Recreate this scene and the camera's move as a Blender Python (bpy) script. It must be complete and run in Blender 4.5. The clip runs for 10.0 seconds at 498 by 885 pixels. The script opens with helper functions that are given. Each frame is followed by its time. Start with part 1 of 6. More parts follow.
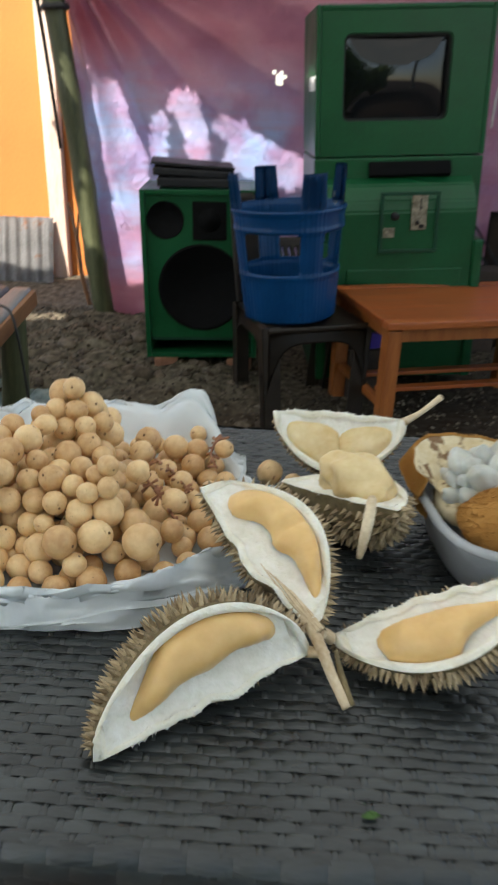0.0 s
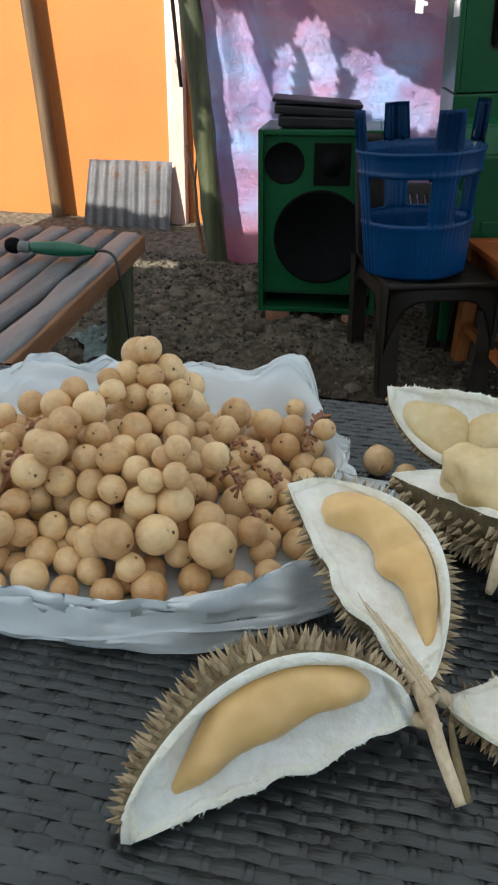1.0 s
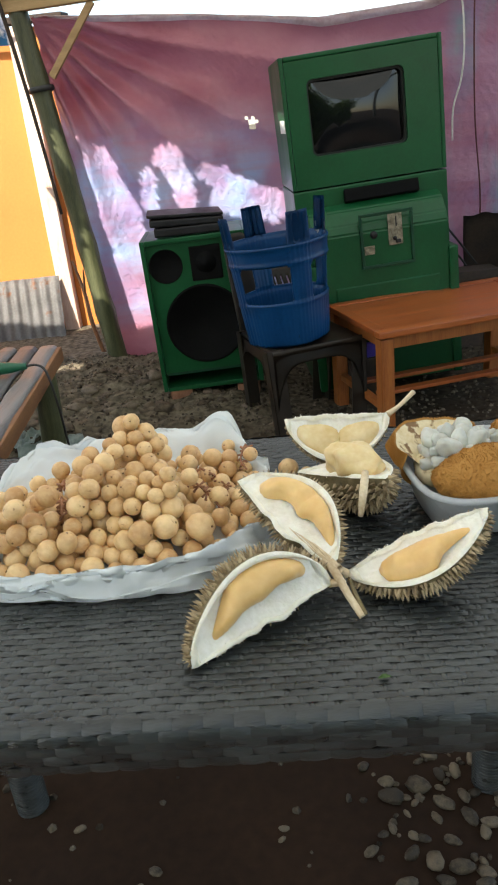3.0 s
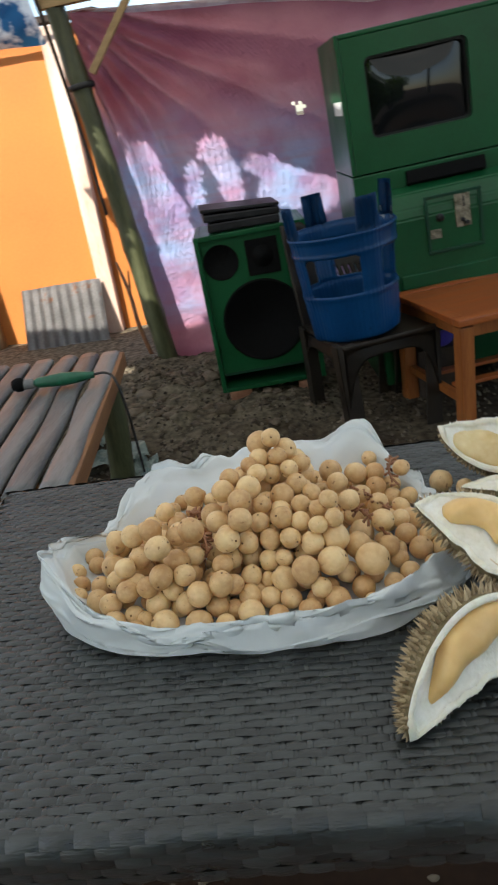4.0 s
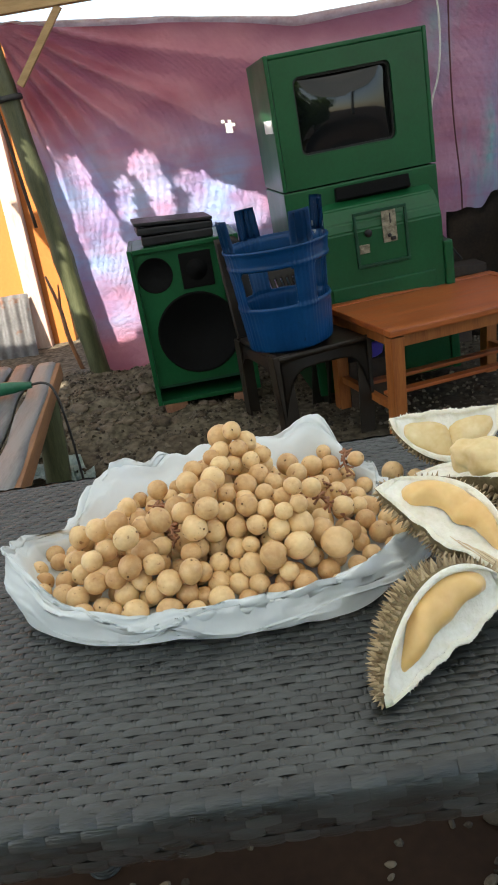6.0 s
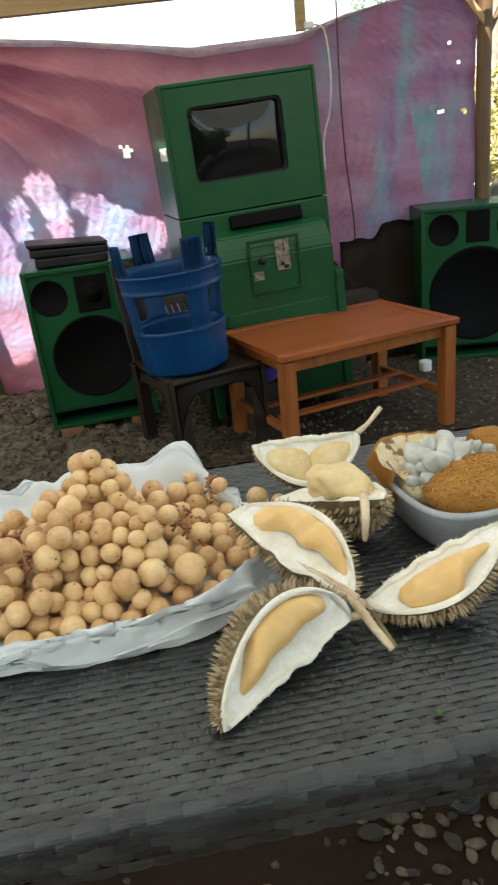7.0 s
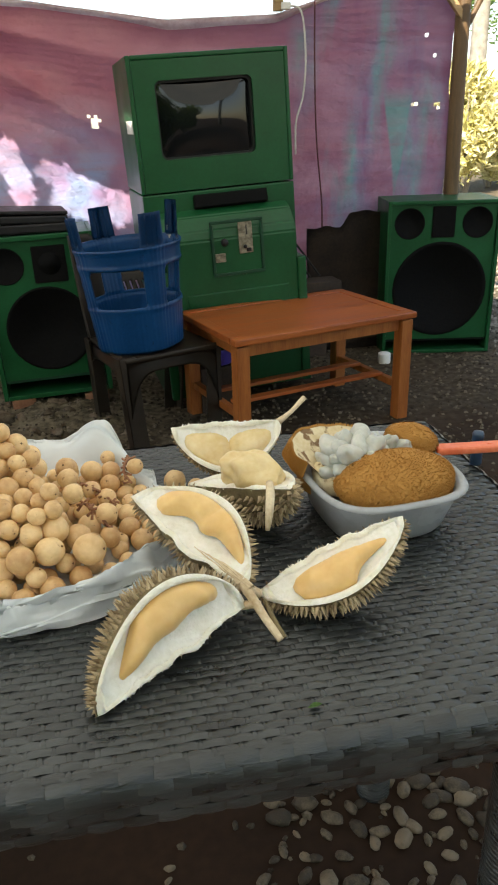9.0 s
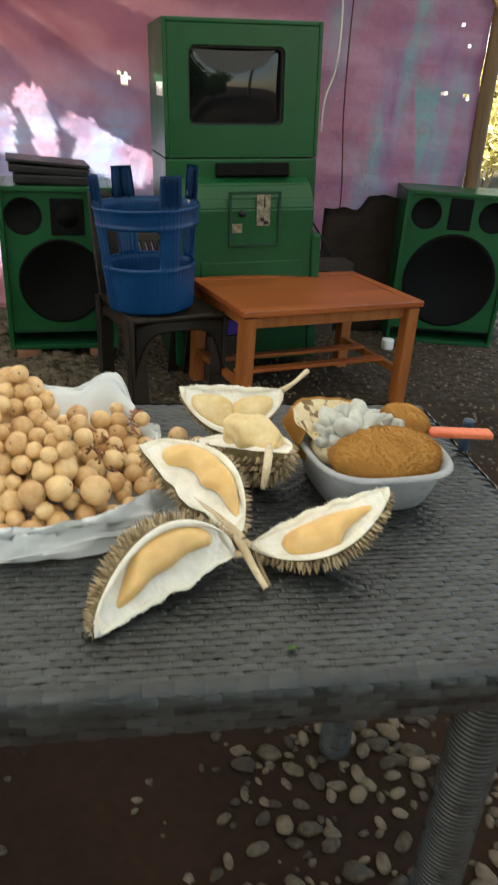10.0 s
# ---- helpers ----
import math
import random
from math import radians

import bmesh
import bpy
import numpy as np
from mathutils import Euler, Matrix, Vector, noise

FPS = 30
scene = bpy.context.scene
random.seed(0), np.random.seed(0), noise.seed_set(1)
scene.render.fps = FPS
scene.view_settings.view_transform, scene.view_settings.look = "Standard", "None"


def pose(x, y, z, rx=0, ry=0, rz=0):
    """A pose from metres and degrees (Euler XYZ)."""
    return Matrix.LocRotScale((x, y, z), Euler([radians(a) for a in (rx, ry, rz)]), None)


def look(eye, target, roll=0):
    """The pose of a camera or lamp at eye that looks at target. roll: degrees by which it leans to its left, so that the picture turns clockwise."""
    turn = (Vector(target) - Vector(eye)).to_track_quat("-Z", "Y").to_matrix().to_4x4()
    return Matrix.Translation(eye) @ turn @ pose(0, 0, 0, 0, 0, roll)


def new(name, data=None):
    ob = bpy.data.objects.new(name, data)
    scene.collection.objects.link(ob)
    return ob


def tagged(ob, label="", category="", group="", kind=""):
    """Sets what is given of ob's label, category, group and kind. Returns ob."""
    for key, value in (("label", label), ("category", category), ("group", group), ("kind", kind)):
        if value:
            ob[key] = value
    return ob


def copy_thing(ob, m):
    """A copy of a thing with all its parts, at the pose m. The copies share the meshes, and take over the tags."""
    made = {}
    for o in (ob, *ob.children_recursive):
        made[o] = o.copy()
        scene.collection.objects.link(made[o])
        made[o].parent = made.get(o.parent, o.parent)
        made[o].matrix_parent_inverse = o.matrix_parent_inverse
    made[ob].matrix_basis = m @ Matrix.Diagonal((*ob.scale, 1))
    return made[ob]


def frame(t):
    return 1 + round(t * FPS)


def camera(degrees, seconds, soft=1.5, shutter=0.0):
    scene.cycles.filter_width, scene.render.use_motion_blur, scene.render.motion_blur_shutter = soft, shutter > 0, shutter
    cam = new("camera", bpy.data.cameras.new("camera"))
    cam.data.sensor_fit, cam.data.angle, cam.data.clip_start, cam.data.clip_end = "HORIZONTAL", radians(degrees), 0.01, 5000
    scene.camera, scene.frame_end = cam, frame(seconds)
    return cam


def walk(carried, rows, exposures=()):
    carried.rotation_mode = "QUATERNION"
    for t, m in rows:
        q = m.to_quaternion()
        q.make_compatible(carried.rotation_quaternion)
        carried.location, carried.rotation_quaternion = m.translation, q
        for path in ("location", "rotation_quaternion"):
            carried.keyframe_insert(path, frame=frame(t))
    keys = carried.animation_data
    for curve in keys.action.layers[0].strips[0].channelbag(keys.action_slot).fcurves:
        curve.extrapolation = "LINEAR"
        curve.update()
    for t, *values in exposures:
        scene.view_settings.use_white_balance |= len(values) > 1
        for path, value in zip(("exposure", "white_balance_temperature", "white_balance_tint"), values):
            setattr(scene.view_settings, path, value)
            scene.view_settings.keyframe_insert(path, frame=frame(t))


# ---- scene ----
cam = camera(37.5, 10.0, soft=1.9, shutter=0.3)
PATH = [
    (0, (0.073, 0.046, 1.221), (0.002, 1.854, 0.369), 2.0),
    (0.5, (0.073, 0.237, 1.147), (-0.202, 1.949, 0.149), 2.6),
    (1, (0.071, 0.203, 1.176), (-0.287, 1.915, 0.206), 1.0),
    (1.5, (0.104, -0.052, 1.244), (-0.002, 1.79, 0.471), -4.9),
    (1.8, (0.101, -0.155, 1.262), (0.114, 1.604, 0.309), -1.8),
    (2, (0.104, -0.187, 1.295), (0.101, 1.602, 0.402), -2.7),
    (2.2, (0.107, -0.206, 1.3), (0.016, 1.592, 0.43), -1.8),
    (3.3, (0.033, -0.211, 1.311), (-0.081, 1.629, 0.535), -6.8),
    (3.5, (-0.012, -0.186, 1.308), (-0.145, 1.653, 0.534), -6.7),
    (3.9, (-0.09, -0.089, 1.306), (-0.315, 1.757, 0.569), -8.3),
    (4, (-0.104, -0.069, 1.301), (-0.299, 1.755, 0.503), -9.6),
    (4.5, (-0.156, -0.078, 1.291), (-0.223, 1.756, 0.494), -10.7),
    (5, (-0.184, -0.09, 1.286), (-0.178, 1.753, 0.507), -7.9),
    (5.2, (-0.173, -0.088, 1.284), (-0.143, 1.75, 0.498), -8.1),
    (6.3, (-0.144, -0.113, 1.282), (-0.138, 1.734, 0.515), -8.1),
    (6.5, (-0.128, -0.12, 1.29), (-0.051, 1.735, 0.547), -7.3),
    (6.8, (-0.102, -0.123, 1.293), (0.096, 1.72, 0.543), -5.9),
    (7, (-0.08, -0.122, 1.286), (0.17, 1.716, 0.537), -5.7),
    (7.5, (-0.05, -0.127, 1.287), (0.327, 1.686, 0.532), -3.4),
    (8, (-0.031, -0.123, 1.286), (0.355, 1.687, 0.529), -2.3),
    (8.5, (-0.015, -0.133, 1.284), (0.383, 1.672, 0.52), -1.6),
    (9, (-0.002, -0.126, 1.28), (0.326, 1.679, 0.484), -1.6),
    (9.5, (-0.011, -0.132, 1.289), (0.259, 1.694, 0.518), -0.3),
    (10, (-0.025, -0.187, 1.291), (0.316, 1.587, 0.431), 4.3),
]
EXPOSURES = [(0.0, 1.30, 6600, 10), (0.5, 0.99, 6250, 10), (1.0, 1.10, 6150, 10), (1.5, 1.44, 6300, 10), (2.0, 1.60, 6950, 10),
             (3.5, 1.50, 6800, 10), (4.0, 1.13, 6600, 10), (4.5, 1.40, 6600, 10), (5.0, 1.47, 6650, 10), (6.5, 1.59, 6950, 10), (8.0, 1.52, 7450, 10), (9.0, 1.55, 7450, 10), (9.5, 1.49, 7450, 10), (10.0, 1.70, 7500, 10)]
walk(cam, [(t, look(eye, target, roll)) for t, eye, target, roll in PATH], EXPOSURES)

# ---- light ----
SUN = Vector((0.36, 0.60, -0.70)).normalized()      # the way the sunlight travels
world = bpy.data.worlds.new("world")
scene.world = world
world.use_nodes = True
wn = world.node_tree
sky = wn.nodes.new("ShaderNodeTexSky")
sky.sky_type, sky.sun_disc = "NISHITA", False
sky.sun_elevation = math.asin(-SUN.z)
sky.sun_rotation = math.atan2(-SUN.x, -SUN.y)
wn.nodes["Background"].inputs[1].default_value = 0.13
wn.links.new(sky.outputs[0], wn.nodes["Background"].inputs[0])
sun = new("sun", bpy.data.lights.new("sun", "SUN"))
sun.data.energy, sun.data.angle, sun.data.color = 4.8, radians(0.6), (1.0, 0.97, 0.91)
sun.rotation_mode = "QUATERNION"
sun.rotation_quaternion = SUN.to_track_quat("-Z", "Y")

# ---- materials ----
def material(name, dark, light, scale=8.0, rough=0.6, metal=0.0, bump=0.2, fine=80.0, stretch=(1, 1, 1), spread=0.5,
             rough_var=0.15, per_object=0.0, island=0.0, translucent=0.0, coat=0.0, coat_rough=0.2, sss=0.0, alpha=1.0, spec=0.5, transmission=0.0):
    """Two tones mixed by a coarse and a fine noise, with relief and uneven gloss."""
    m = bpy.data.materials.new(name)
    m.use_nodes = True
    nt = m.node_tree
    N, L = nt.nodes.new, nt.links.new
    b = nt.nodes["Principled BSDF"]
    tc, mp = N("ShaderNodeTexCoord"), N("ShaderNodeMapping")
    mp.inputs["Scale"].default_value = stretch
    L(tc.outputs["Object"], mp.inputs[0])
    big, small = N("ShaderNodeTexNoise"), N("ShaderNodeTexNoise")
    big.inputs["Scale"].default_value, big.inputs["Detail"].default_value = scale, 5
    small.inputs["Scale"].default_value, small.inputs["Detail"].default_value = fine, 3
    L(mp.outputs[0], big.inputs[0]); L(mp.outputs[0], small.inputs[0])
    add = N("ShaderNodeMath"); add.operation = "MULTIPLY_ADD"
    L(small.outputs[0], add.inputs[0]); add.inputs[1].default_value = 0.45
    sub = N("ShaderNodeMath"); sub.operation = "SUBTRACT"; sub.inputs[1].default_value = 0.22
    L(big.outputs[0], sub.inputs[0]); L(sub.outputs[0], add.inputs[2])
    last = add.outputs[0]
    if per_object or island:
        src = N("ShaderNodeObjectInfo").outputs["Random"] if per_object else N("ShaderNodeNewGeometry").outputs["Random Per Island"]
        mr = N("ShaderNodeMath"); mr.operation = "MULTIPLY_ADD"
        k = per_object or island
        mr.inputs[1].default_value = k
        off = N("ShaderNodeMath"); off.operation = "SUBTRACT"; off.inputs[1].default_value = k / 2
        L(src, mr.inputs[0]); L(last, off.inputs[0]); L(off.outputs[0], mr.inputs[2])
        last = mr.outputs[0]
    ramp = N("ShaderNodeValToRGB")
    ramp.color_ramp.elements[0].position, ramp.color_ramp.elements[1].position = 0.5 - spread / 2, 0.5 + spread / 2
    ramp.color_ramp.elements[0].color, ramp.color_ramp.elements[1].color = (*dark, 1), (*light, 1)
    L(last, ramp.inputs[0]); L(ramp.outputs[0], b.inputs["Base Color"])
    rr = N("ShaderNodeMapRange")
    rr.inputs["To Min"].default_value, rr.inputs["To Max"].default_value = max(rough - rough_var, 0.03), min(rough + rough_var, 1)
    L(big.outputs[0], rr.inputs[0]); L(rr.outputs[0], b.inputs["Roughness"])
    b.inputs["Metallic"].default_value = metal
    b.inputs["Specular IOR Level"].default_value = spec
    b.inputs["Coat Weight"].default_value = coat
    b.inputs["Coat Roughness"].default_value = coat_rough
    b.inputs["Alpha"].default_value = alpha
    b.inputs["Transmission Weight"].default_value = transmission
    if sss:
        b.inputs["Subsurface Weight"].default_value = sss
        b.inputs["Subsurface Radius"].default_value = (0.012, 0.007, 0.003)
        b.inputs["Subsurface Scale"].default_value = 0.6
    if bump:
        bp = N("ShaderNodeBump"); bp.inputs["Strength"].default_value = bump; bp.inputs["Distance"].default_value = 0.004
        L(add.outputs[0], bp.inputs["Height"]); L(bp.outputs[0], b.inputs["Normal"])
    if translucent:
        tr, mx = N("ShaderNodeBsdfTranslucent"), N("ShaderNodeMixShader")
        L(ramp.outputs[0], tr.inputs[0]); mx.inputs[0].default_value = translucent
        L(b.outputs[0], mx.inputs[1]); L(tr.outputs[0], mx.inputs[2]); L(mx.outputs[0], nt.nodes["Material Output"].inputs[0])
    return m


def tarp_material():
    """Woven plastic sheeting: maroon pink, with blue and teal washed-out parts, a bluish tint painted in for the sun
    patches, thin weave relief, light comes through a little.
    """
    m = bpy.data.materials.new("woven_tarpaulin")
    m.use_nodes = True
    nt = m.node_tree
    N, L = nt.nodes.new, nt.links.new
    b = nt.nodes["Principled BSDF"]
    tc = N("ShaderNodeTexCoord")
    sep = N("ShaderNodeSeparateXYZ"); L(tc.outputs["Object"], sep.inputs[0])

    def noise_of(scale, stretch, detail=4):
        mp, n = N("ShaderNodeMapping"), N("ShaderNodeTexNoise")
        mp.inputs["Scale"].default_value = stretch
        n.inputs["Scale"].default_value, n.inputs["Detail"].default_value = scale, detail
        L(tc.outputs["Object"], mp.inputs[0]); L(mp.outputs[0], n.inputs[0])
        return n.outputs[0]

    def ramp_of(value, stops):
        r = N("ShaderNodeValToRGB")
        while len(r.color_ramp.elements) < len(stops):
            r.color_ramp.elements.new(0.5)
        for e, (p, c) in zip(r.color_ramp.elements, stops):
            e.position, e.color = p, (*c, 1)
        L(value, r.inputs[0])
        return r.outputs[0]

    def mix_of(f, a, c):
        x = N("ShaderNodeMix"); x.data_type = "RGBA"
        if isinstance(f, float):
            x.inputs[0].default_value = f
        else:
            L(f, x.inputs[0])
        L(a, x.inputs[6]); L(c, x.inputs[7])
        return x.outputs[2]

    def math_of(op, a, c, k=0.0):
        x = N("ShaderNodeMath"); x.operation = op; x.use_clamp = True
        for i, v in enumerate((a, c, k)):
            if isinstance(v, (int, float)):
                x.inputs[i].default_value = v
            else:
                L(v, x.inputs[i])
        return x.outputs[0]

    pink = ramp_of(noise_of(2.5, (1, 1, 1.6)), [(0.3, (0.43, 0.110, 0.170)), (0.7, (0.64, 0.25, 0.31))])
    violet = ramp_of(noise_of(3.0, (0.6, 1, 3.5)), [(0.3, (0.32, 0.115, 0.22)), (0.7, (0.46, 0.26, 0.42))])
    blue = ramp_of(noise_of(2.2, (2.6, 1, 0.8)), [(0.36, (0.34, 0.10, 0.24)), (0.52, (0.30, 0.28, 0.42)), (0.66, (0.17, 0.42, 0.43))])
    side = math_of("MULTIPLY_ADD", sep.outputs[0], 0.50, -0.08)
    side = math_of("ADD", side, math_of("MULTIPLY_ADD", noise_of(1.3, (1, 1, 1)), 0.5, -0.25))
    base = mix_of(side, pink, violet)
    far = math_of("MULTIPLY_ADD", sep.outputs[0], 2.2, -1.9)
    stripes = math_of("MULTIPLY", far, math_of("MULTIPLY_ADD", noise_of(1.7, (3.2, 1, 0.7)), 5.0, -2.1))
    base = mix_of(stripes, base, blue)
    # lavender blue painted into the lower left, so sunlit patches come out bluish white
    sun_tint = ramp_of(noise_of(5.0, (1, 1, 1)), [(0.40, (0.33, 0.29, 0.55)), (0.58, (0.34, 0.54, 0.86))])
    low = math_of("MULTIPLY", math_of("MULTIPLY_ADD", sep.outputs[2], -3.2, 4.7), math_of("MULTIPLY_ADD", sep.outputs[2], 6.0, -1.2))
    nearby = math_of("MULTIPLY_ADD", sep.outputs[0], -2.0, 0.9)
    base = mix_of(math_of("MULTIPLY", math_of("MULTIPLY", low, nearby), math_of("MULTIPLY_ADD", noise_of(3.2, (1, 1, 1), 3), 1.3, 0.06)), base, sun_tint)
    # teal wedge where a fold has bleached
    away = N("ShaderNodeMath"); away.operation = "ABSOLUTE"
    shift = N("ShaderNodeMath"); shift.operation = "SUBTRACT"; shift.inputs[1].default_value = 1.705
    L(sep.outputs[0], shift.inputs[0]); L(shift.outputs[0], away.inputs[0])
    wide = N("ShaderNodeMath"); wide.operation = "MULTIPLY_ADD"; wide.inputs[1].default_value = 0.15; wide.inputs[2].default_value = -0.122
    L(sep.outputs[2], wide.inputs[0])
    room = N("ShaderNodeMath"); room.operation = "SUBTRACT"
    L(wide.outputs[0], room.inputs[0]); L(away.outputs[0], room.inputs[1])
    teal = N("ShaderNodeRGB"); teal.outputs[0].default_value = (0.13, 0.42, 0.40, 1)
    inside = math_of("MULTIPLY", math_of("MULTIPLY", room.outputs[0], 70.0), math_of("MULTIPLY_ADD", noise_of(2.4, (1, 1, 1.4), 3), 3.0, -0.55))
    inside = math_of("MULTIPLY", inside, math_of("MULTIPLY_ADD", sep.outputs[2], -9.0, 13.1))
    base = mix_of(math_of("MULTIPLY", inside, 0.75), base, teal.outputs[0])
    bands = math_of("MULTIPLY_ADD", noise_of(6.0, (0.25, 1, 5.0)), 3.0, -1.4)
    base = mix_of(math_of("MULTIPLY", bands, 0.4), base, pink)
    L(base, b.inputs["Base Color"])
    b.inputs["Roughness"].default_value = 0.45
    b.inputs["Coat Weight"].default_value = 1.0
    b.inputs["Coat Roughness"].default_value = 0.42
    weave = N("ShaderNodeTexWave"); weave.inputs["Scale"].default_value = 60; weave.bands_direction = "Z"; weave.inputs["Distortion"].default_value = 3
    L(tc.outputs["Object"], weave.inputs[0])
    cr = noise_of(22.0, (1, 1, 1.5), 7)
    hsum = math_of("MULTIPLY_ADD", weave.outputs[1], 0.12, cr)
    bp = N("ShaderNodeBump"); bp.inputs["Strength"].default_value = 0.9; bp.inputs["Distance"].default_value = 0.028
    L(hsum, bp.inputs["Height"]); L(bp.outputs[0], b.inputs["Normal"])
    tr, mx = N("ShaderNodeBsdfTranslucent"), N("ShaderNodeMixShader")
    L(base, tr.inputs[0]); mx.inputs[0].default_value = 0.24
    L(b.outputs[0], mx.inputs[1]); L(tr.outputs[0], mx.inputs[2]); L(mx.outputs[0], nt.nodes["Material Output"].inputs[0])
    return m


RATTAN = material("dark_plastic_rattan", (0.007, 0.0086, 0.0092), (0.044, 0.050, 0.050), 22, 0.30, bump=0.35, fine=150, stretch=(0.5, 3, 3), island=0.42, rough_var=0.10, spread=0.72, spec=0.6)
RATTAN_BED = material("rattan_shadow_strands", (0.012, 0.013, 0.014), (0.032, 0.035, 0.036), 60, 0.6, bump=0.3, fine=300, spec=0.3)
LANGSAT = material("langsat_skin", (0.52, 0.29, 0.12), (0.83, 0.59, 0.31), 0.8, 0.48, bump=0.02, fine=3, spread=0.85, per_object=0.72, sss=0.10)
CALYX = material("dried_calyx", (0.10, 0.05, 0.022), (0.24, 0.13, 0.06), 90, 0.8, bump=0.4, fine=400)
STEM = material("dried_fruit_stem", (0.17, 0.065, 0.032), (0.44, 0.21, 0.11), 60, 0.8, bump=0.5, fine=300)
BAG = material("white_plastic_sack", (0.78, 0.84, 0.86), (0.90, 0.93, 0.94), 9, 0.34, bump=0.5, fine=40, translucent=0.24, spread=0.8)
PITH = material("durian_white_pith", (0.78, 0.73, 0.58), (0.93, 0.91, 0.82), 45, 0.75, bump=0.9, fine=260, sss=0.1)
INNER = material("durian_inner_skin", (0.74, 0.71, 0.61), (0.92, 0.90, 0.84), 45, 0.55, bump=0.9, fine=190, sss=0.1)
RIND = material("durian_rind", (0.09, 0.065, 0.028), (0.25, 0.19, 0.09), 40, 0.75, bump=0.4, fine=260)
SPINE = material("durian_spines", (0.17, 0.115, 0.058), (0.52, 0.40, 0.24), 60, 0.7, bump=0.3, fine=300, island=0.6)
ARIL = material("durian_flesh", (0.64, 0.355, 0.11), (0.88, 0.62, 0.28), 12, 0.34, bump=0.10, fine=90, sss=0.18, spread=0.8)
ARIL_PALE = material("pale_durian_flesh", (0.64, 0.45, 0.19), (0.83, 0.69, 0.42), 16, 0.5, bump=0.4, fine=90, sss=0.15)
CORE = material("durian_core", (0.46, 0.32, 0.18), (0.76, 0.64, 0.45), 30, 0.7, bump=0.6, fine=220, stretch=(1, 1, 1))
TUB = material("milky_plastic_tub", (0.58, 0.60, 0.61), (0.70, 0.72, 0.74), 12, 0.25, bump=0.05, fine=120, translucent=0.5)
MARANG = material("marang_rind", (0.35, 0.155, 0.032), (0.50, 0.265, 0.075), 26, 0.8, bump=0.3, fine=340, spread=0.9, spec=0.25)
MARANG_IN = material("marang_pith", (0.60, 0.46, 0.24), (0.80, 0.70, 0.48), 40, 0.7, bump=0.6, fine=200)
SEED = material("white_marang_flesh", (0.40, 0.41, 0.37), (0.60, 0.60, 0.55), 40, 0.40, bump=0.3, fine=120, sss=0.15)
ORANGE_PLASTIC = material("coral_plastic", (0.72, 0.13, 0.05), (0.88, 0.24, 0.12), 20, 0.4, bump=0.05, fine=150)
NAVY_PLASTIC = material("dark_blue_plastic", (0.015, 0.03, 0.06), (0.03, 0.07, 0.13), 30, 0.35, bump=0.05)
GREEN = material("green_painted_board", (0.003, 0.044, 0.014), (0.006, 0.090, 0.030), 5, 0.42, bump=0.12, fine=60, spread=0.9, spec=0.2, coat=0.22, coat_rough=0.22)
# darker copy of the cabinet green, with the shade of recesses in its colour
GREEN_DARK = material("shaded_green_board", (0.003, 0.030, 0.014), (0.006, 0.055, 0.026), 8, 0.5, bump=0.1, spec=0.3)
BLACK = material("black_plastic", (0.004, 0.004, 0.005), (0.014, 0.013, 0.014), 20, 0.45, bump=0.1, fine=140, spec=0.35)
GRILLE = material("black_speaker_grille", (0.002, 0.002, 0.002), (0.006, 0.006, 0.006), 60, 0.85, bump=0.6, fine=420, spec=0.12)
GLASS = material("dark_screen_glass", (0.004, 0.005, 0.006), (0.007, 0.008, 0.009), 3, 0.05, bump=0.0, rough_var=0.015, spec=0.45)
PLATE = material("tarnished_plate", (0.10, 0.085, 0.055), (0.34, 0.30, 0.22), 45, 0.45, metal=0.3, bump=0.2, fine=200, spread=0.35)
STEEL = material("scratched_steel", (0.42, 0.40, 0.36), (0.68, 0.66, 0.62), 60, 0.35, metal=0.8, bump=0.15, fine=240)
BLUE = material("blue_plastic", (0.0006, 0.026, 0.090), (0.0010, 0.050, 0.155), 7, 0.34, bump=0.06, fine=120, spec=0.28)
BROWN_PLASTIC = material("dark_brown_plastic", (0.011, 0.0075, 0.005), (0.026, 0.018, 0.012), 12, 0.45, bump=0.12, fine=240, spec=0.32)
TEAK = material("varnished_red_wood", (0.20, 0.042, 0.008), (0.38, 0.100, 0.020), 5, 0.40, bump=0.15, fine=60, stretch=(0.35, 4, 4), coat=0.08, spec=0.4)
TEAK_LEG = material("orange_varnished_wood", (0.21, 0.056, 0.012), (0.38, 0.130, 0.032), 6, 0.45, bump=0.15, fine=60, stretch=(4, 4, 0.4), spec=0.35)
BAMBOO = material("green_grey_bamboo", (0.026, 0.031, 0.014), (0.100, 0.104, 0.050), 9, 0.42, bump=0.2, fine=90, stretch=(3, 3, 0.3), spec=0.4)
SLAT = material("weathered_bamboo_slat", (0.055, 0.056, 0.058), (0.195, 0.190, 0.185), 10, 0.42, bump=0.3, fine=90, stretch=(3, 0.3, 3), per_object=0.4)
RAIL_WOOD = material("brown_bench_rail", (0.13, 0.052, 0.020), (0.27, 0.125, 0.05), 8, 0.6, bump=0.3, fine=80, stretch=(4, 0.4, 4))
LUMBER = material("raw_lumber", (0.28, 0.17, 0.075), (0.48, 0.32, 0.16), 7, 0.7, bump=0.3, fine=80, stretch=(0.4, 4, 4))
POST_WOOD = material("debarked_post", (0.065, 0.036, 0.015), (0.165, 0.095, 0.040), 7, 0.6, bump=0.35, fine=70, stretch=(4, 4, 0.35))
DARK_WOOD = material("dark_rotten_board", (0.018, 0.012, 0.009), (0.06, 0.038, 0.026), 7, 0.85, bump=0.6, fine=70)
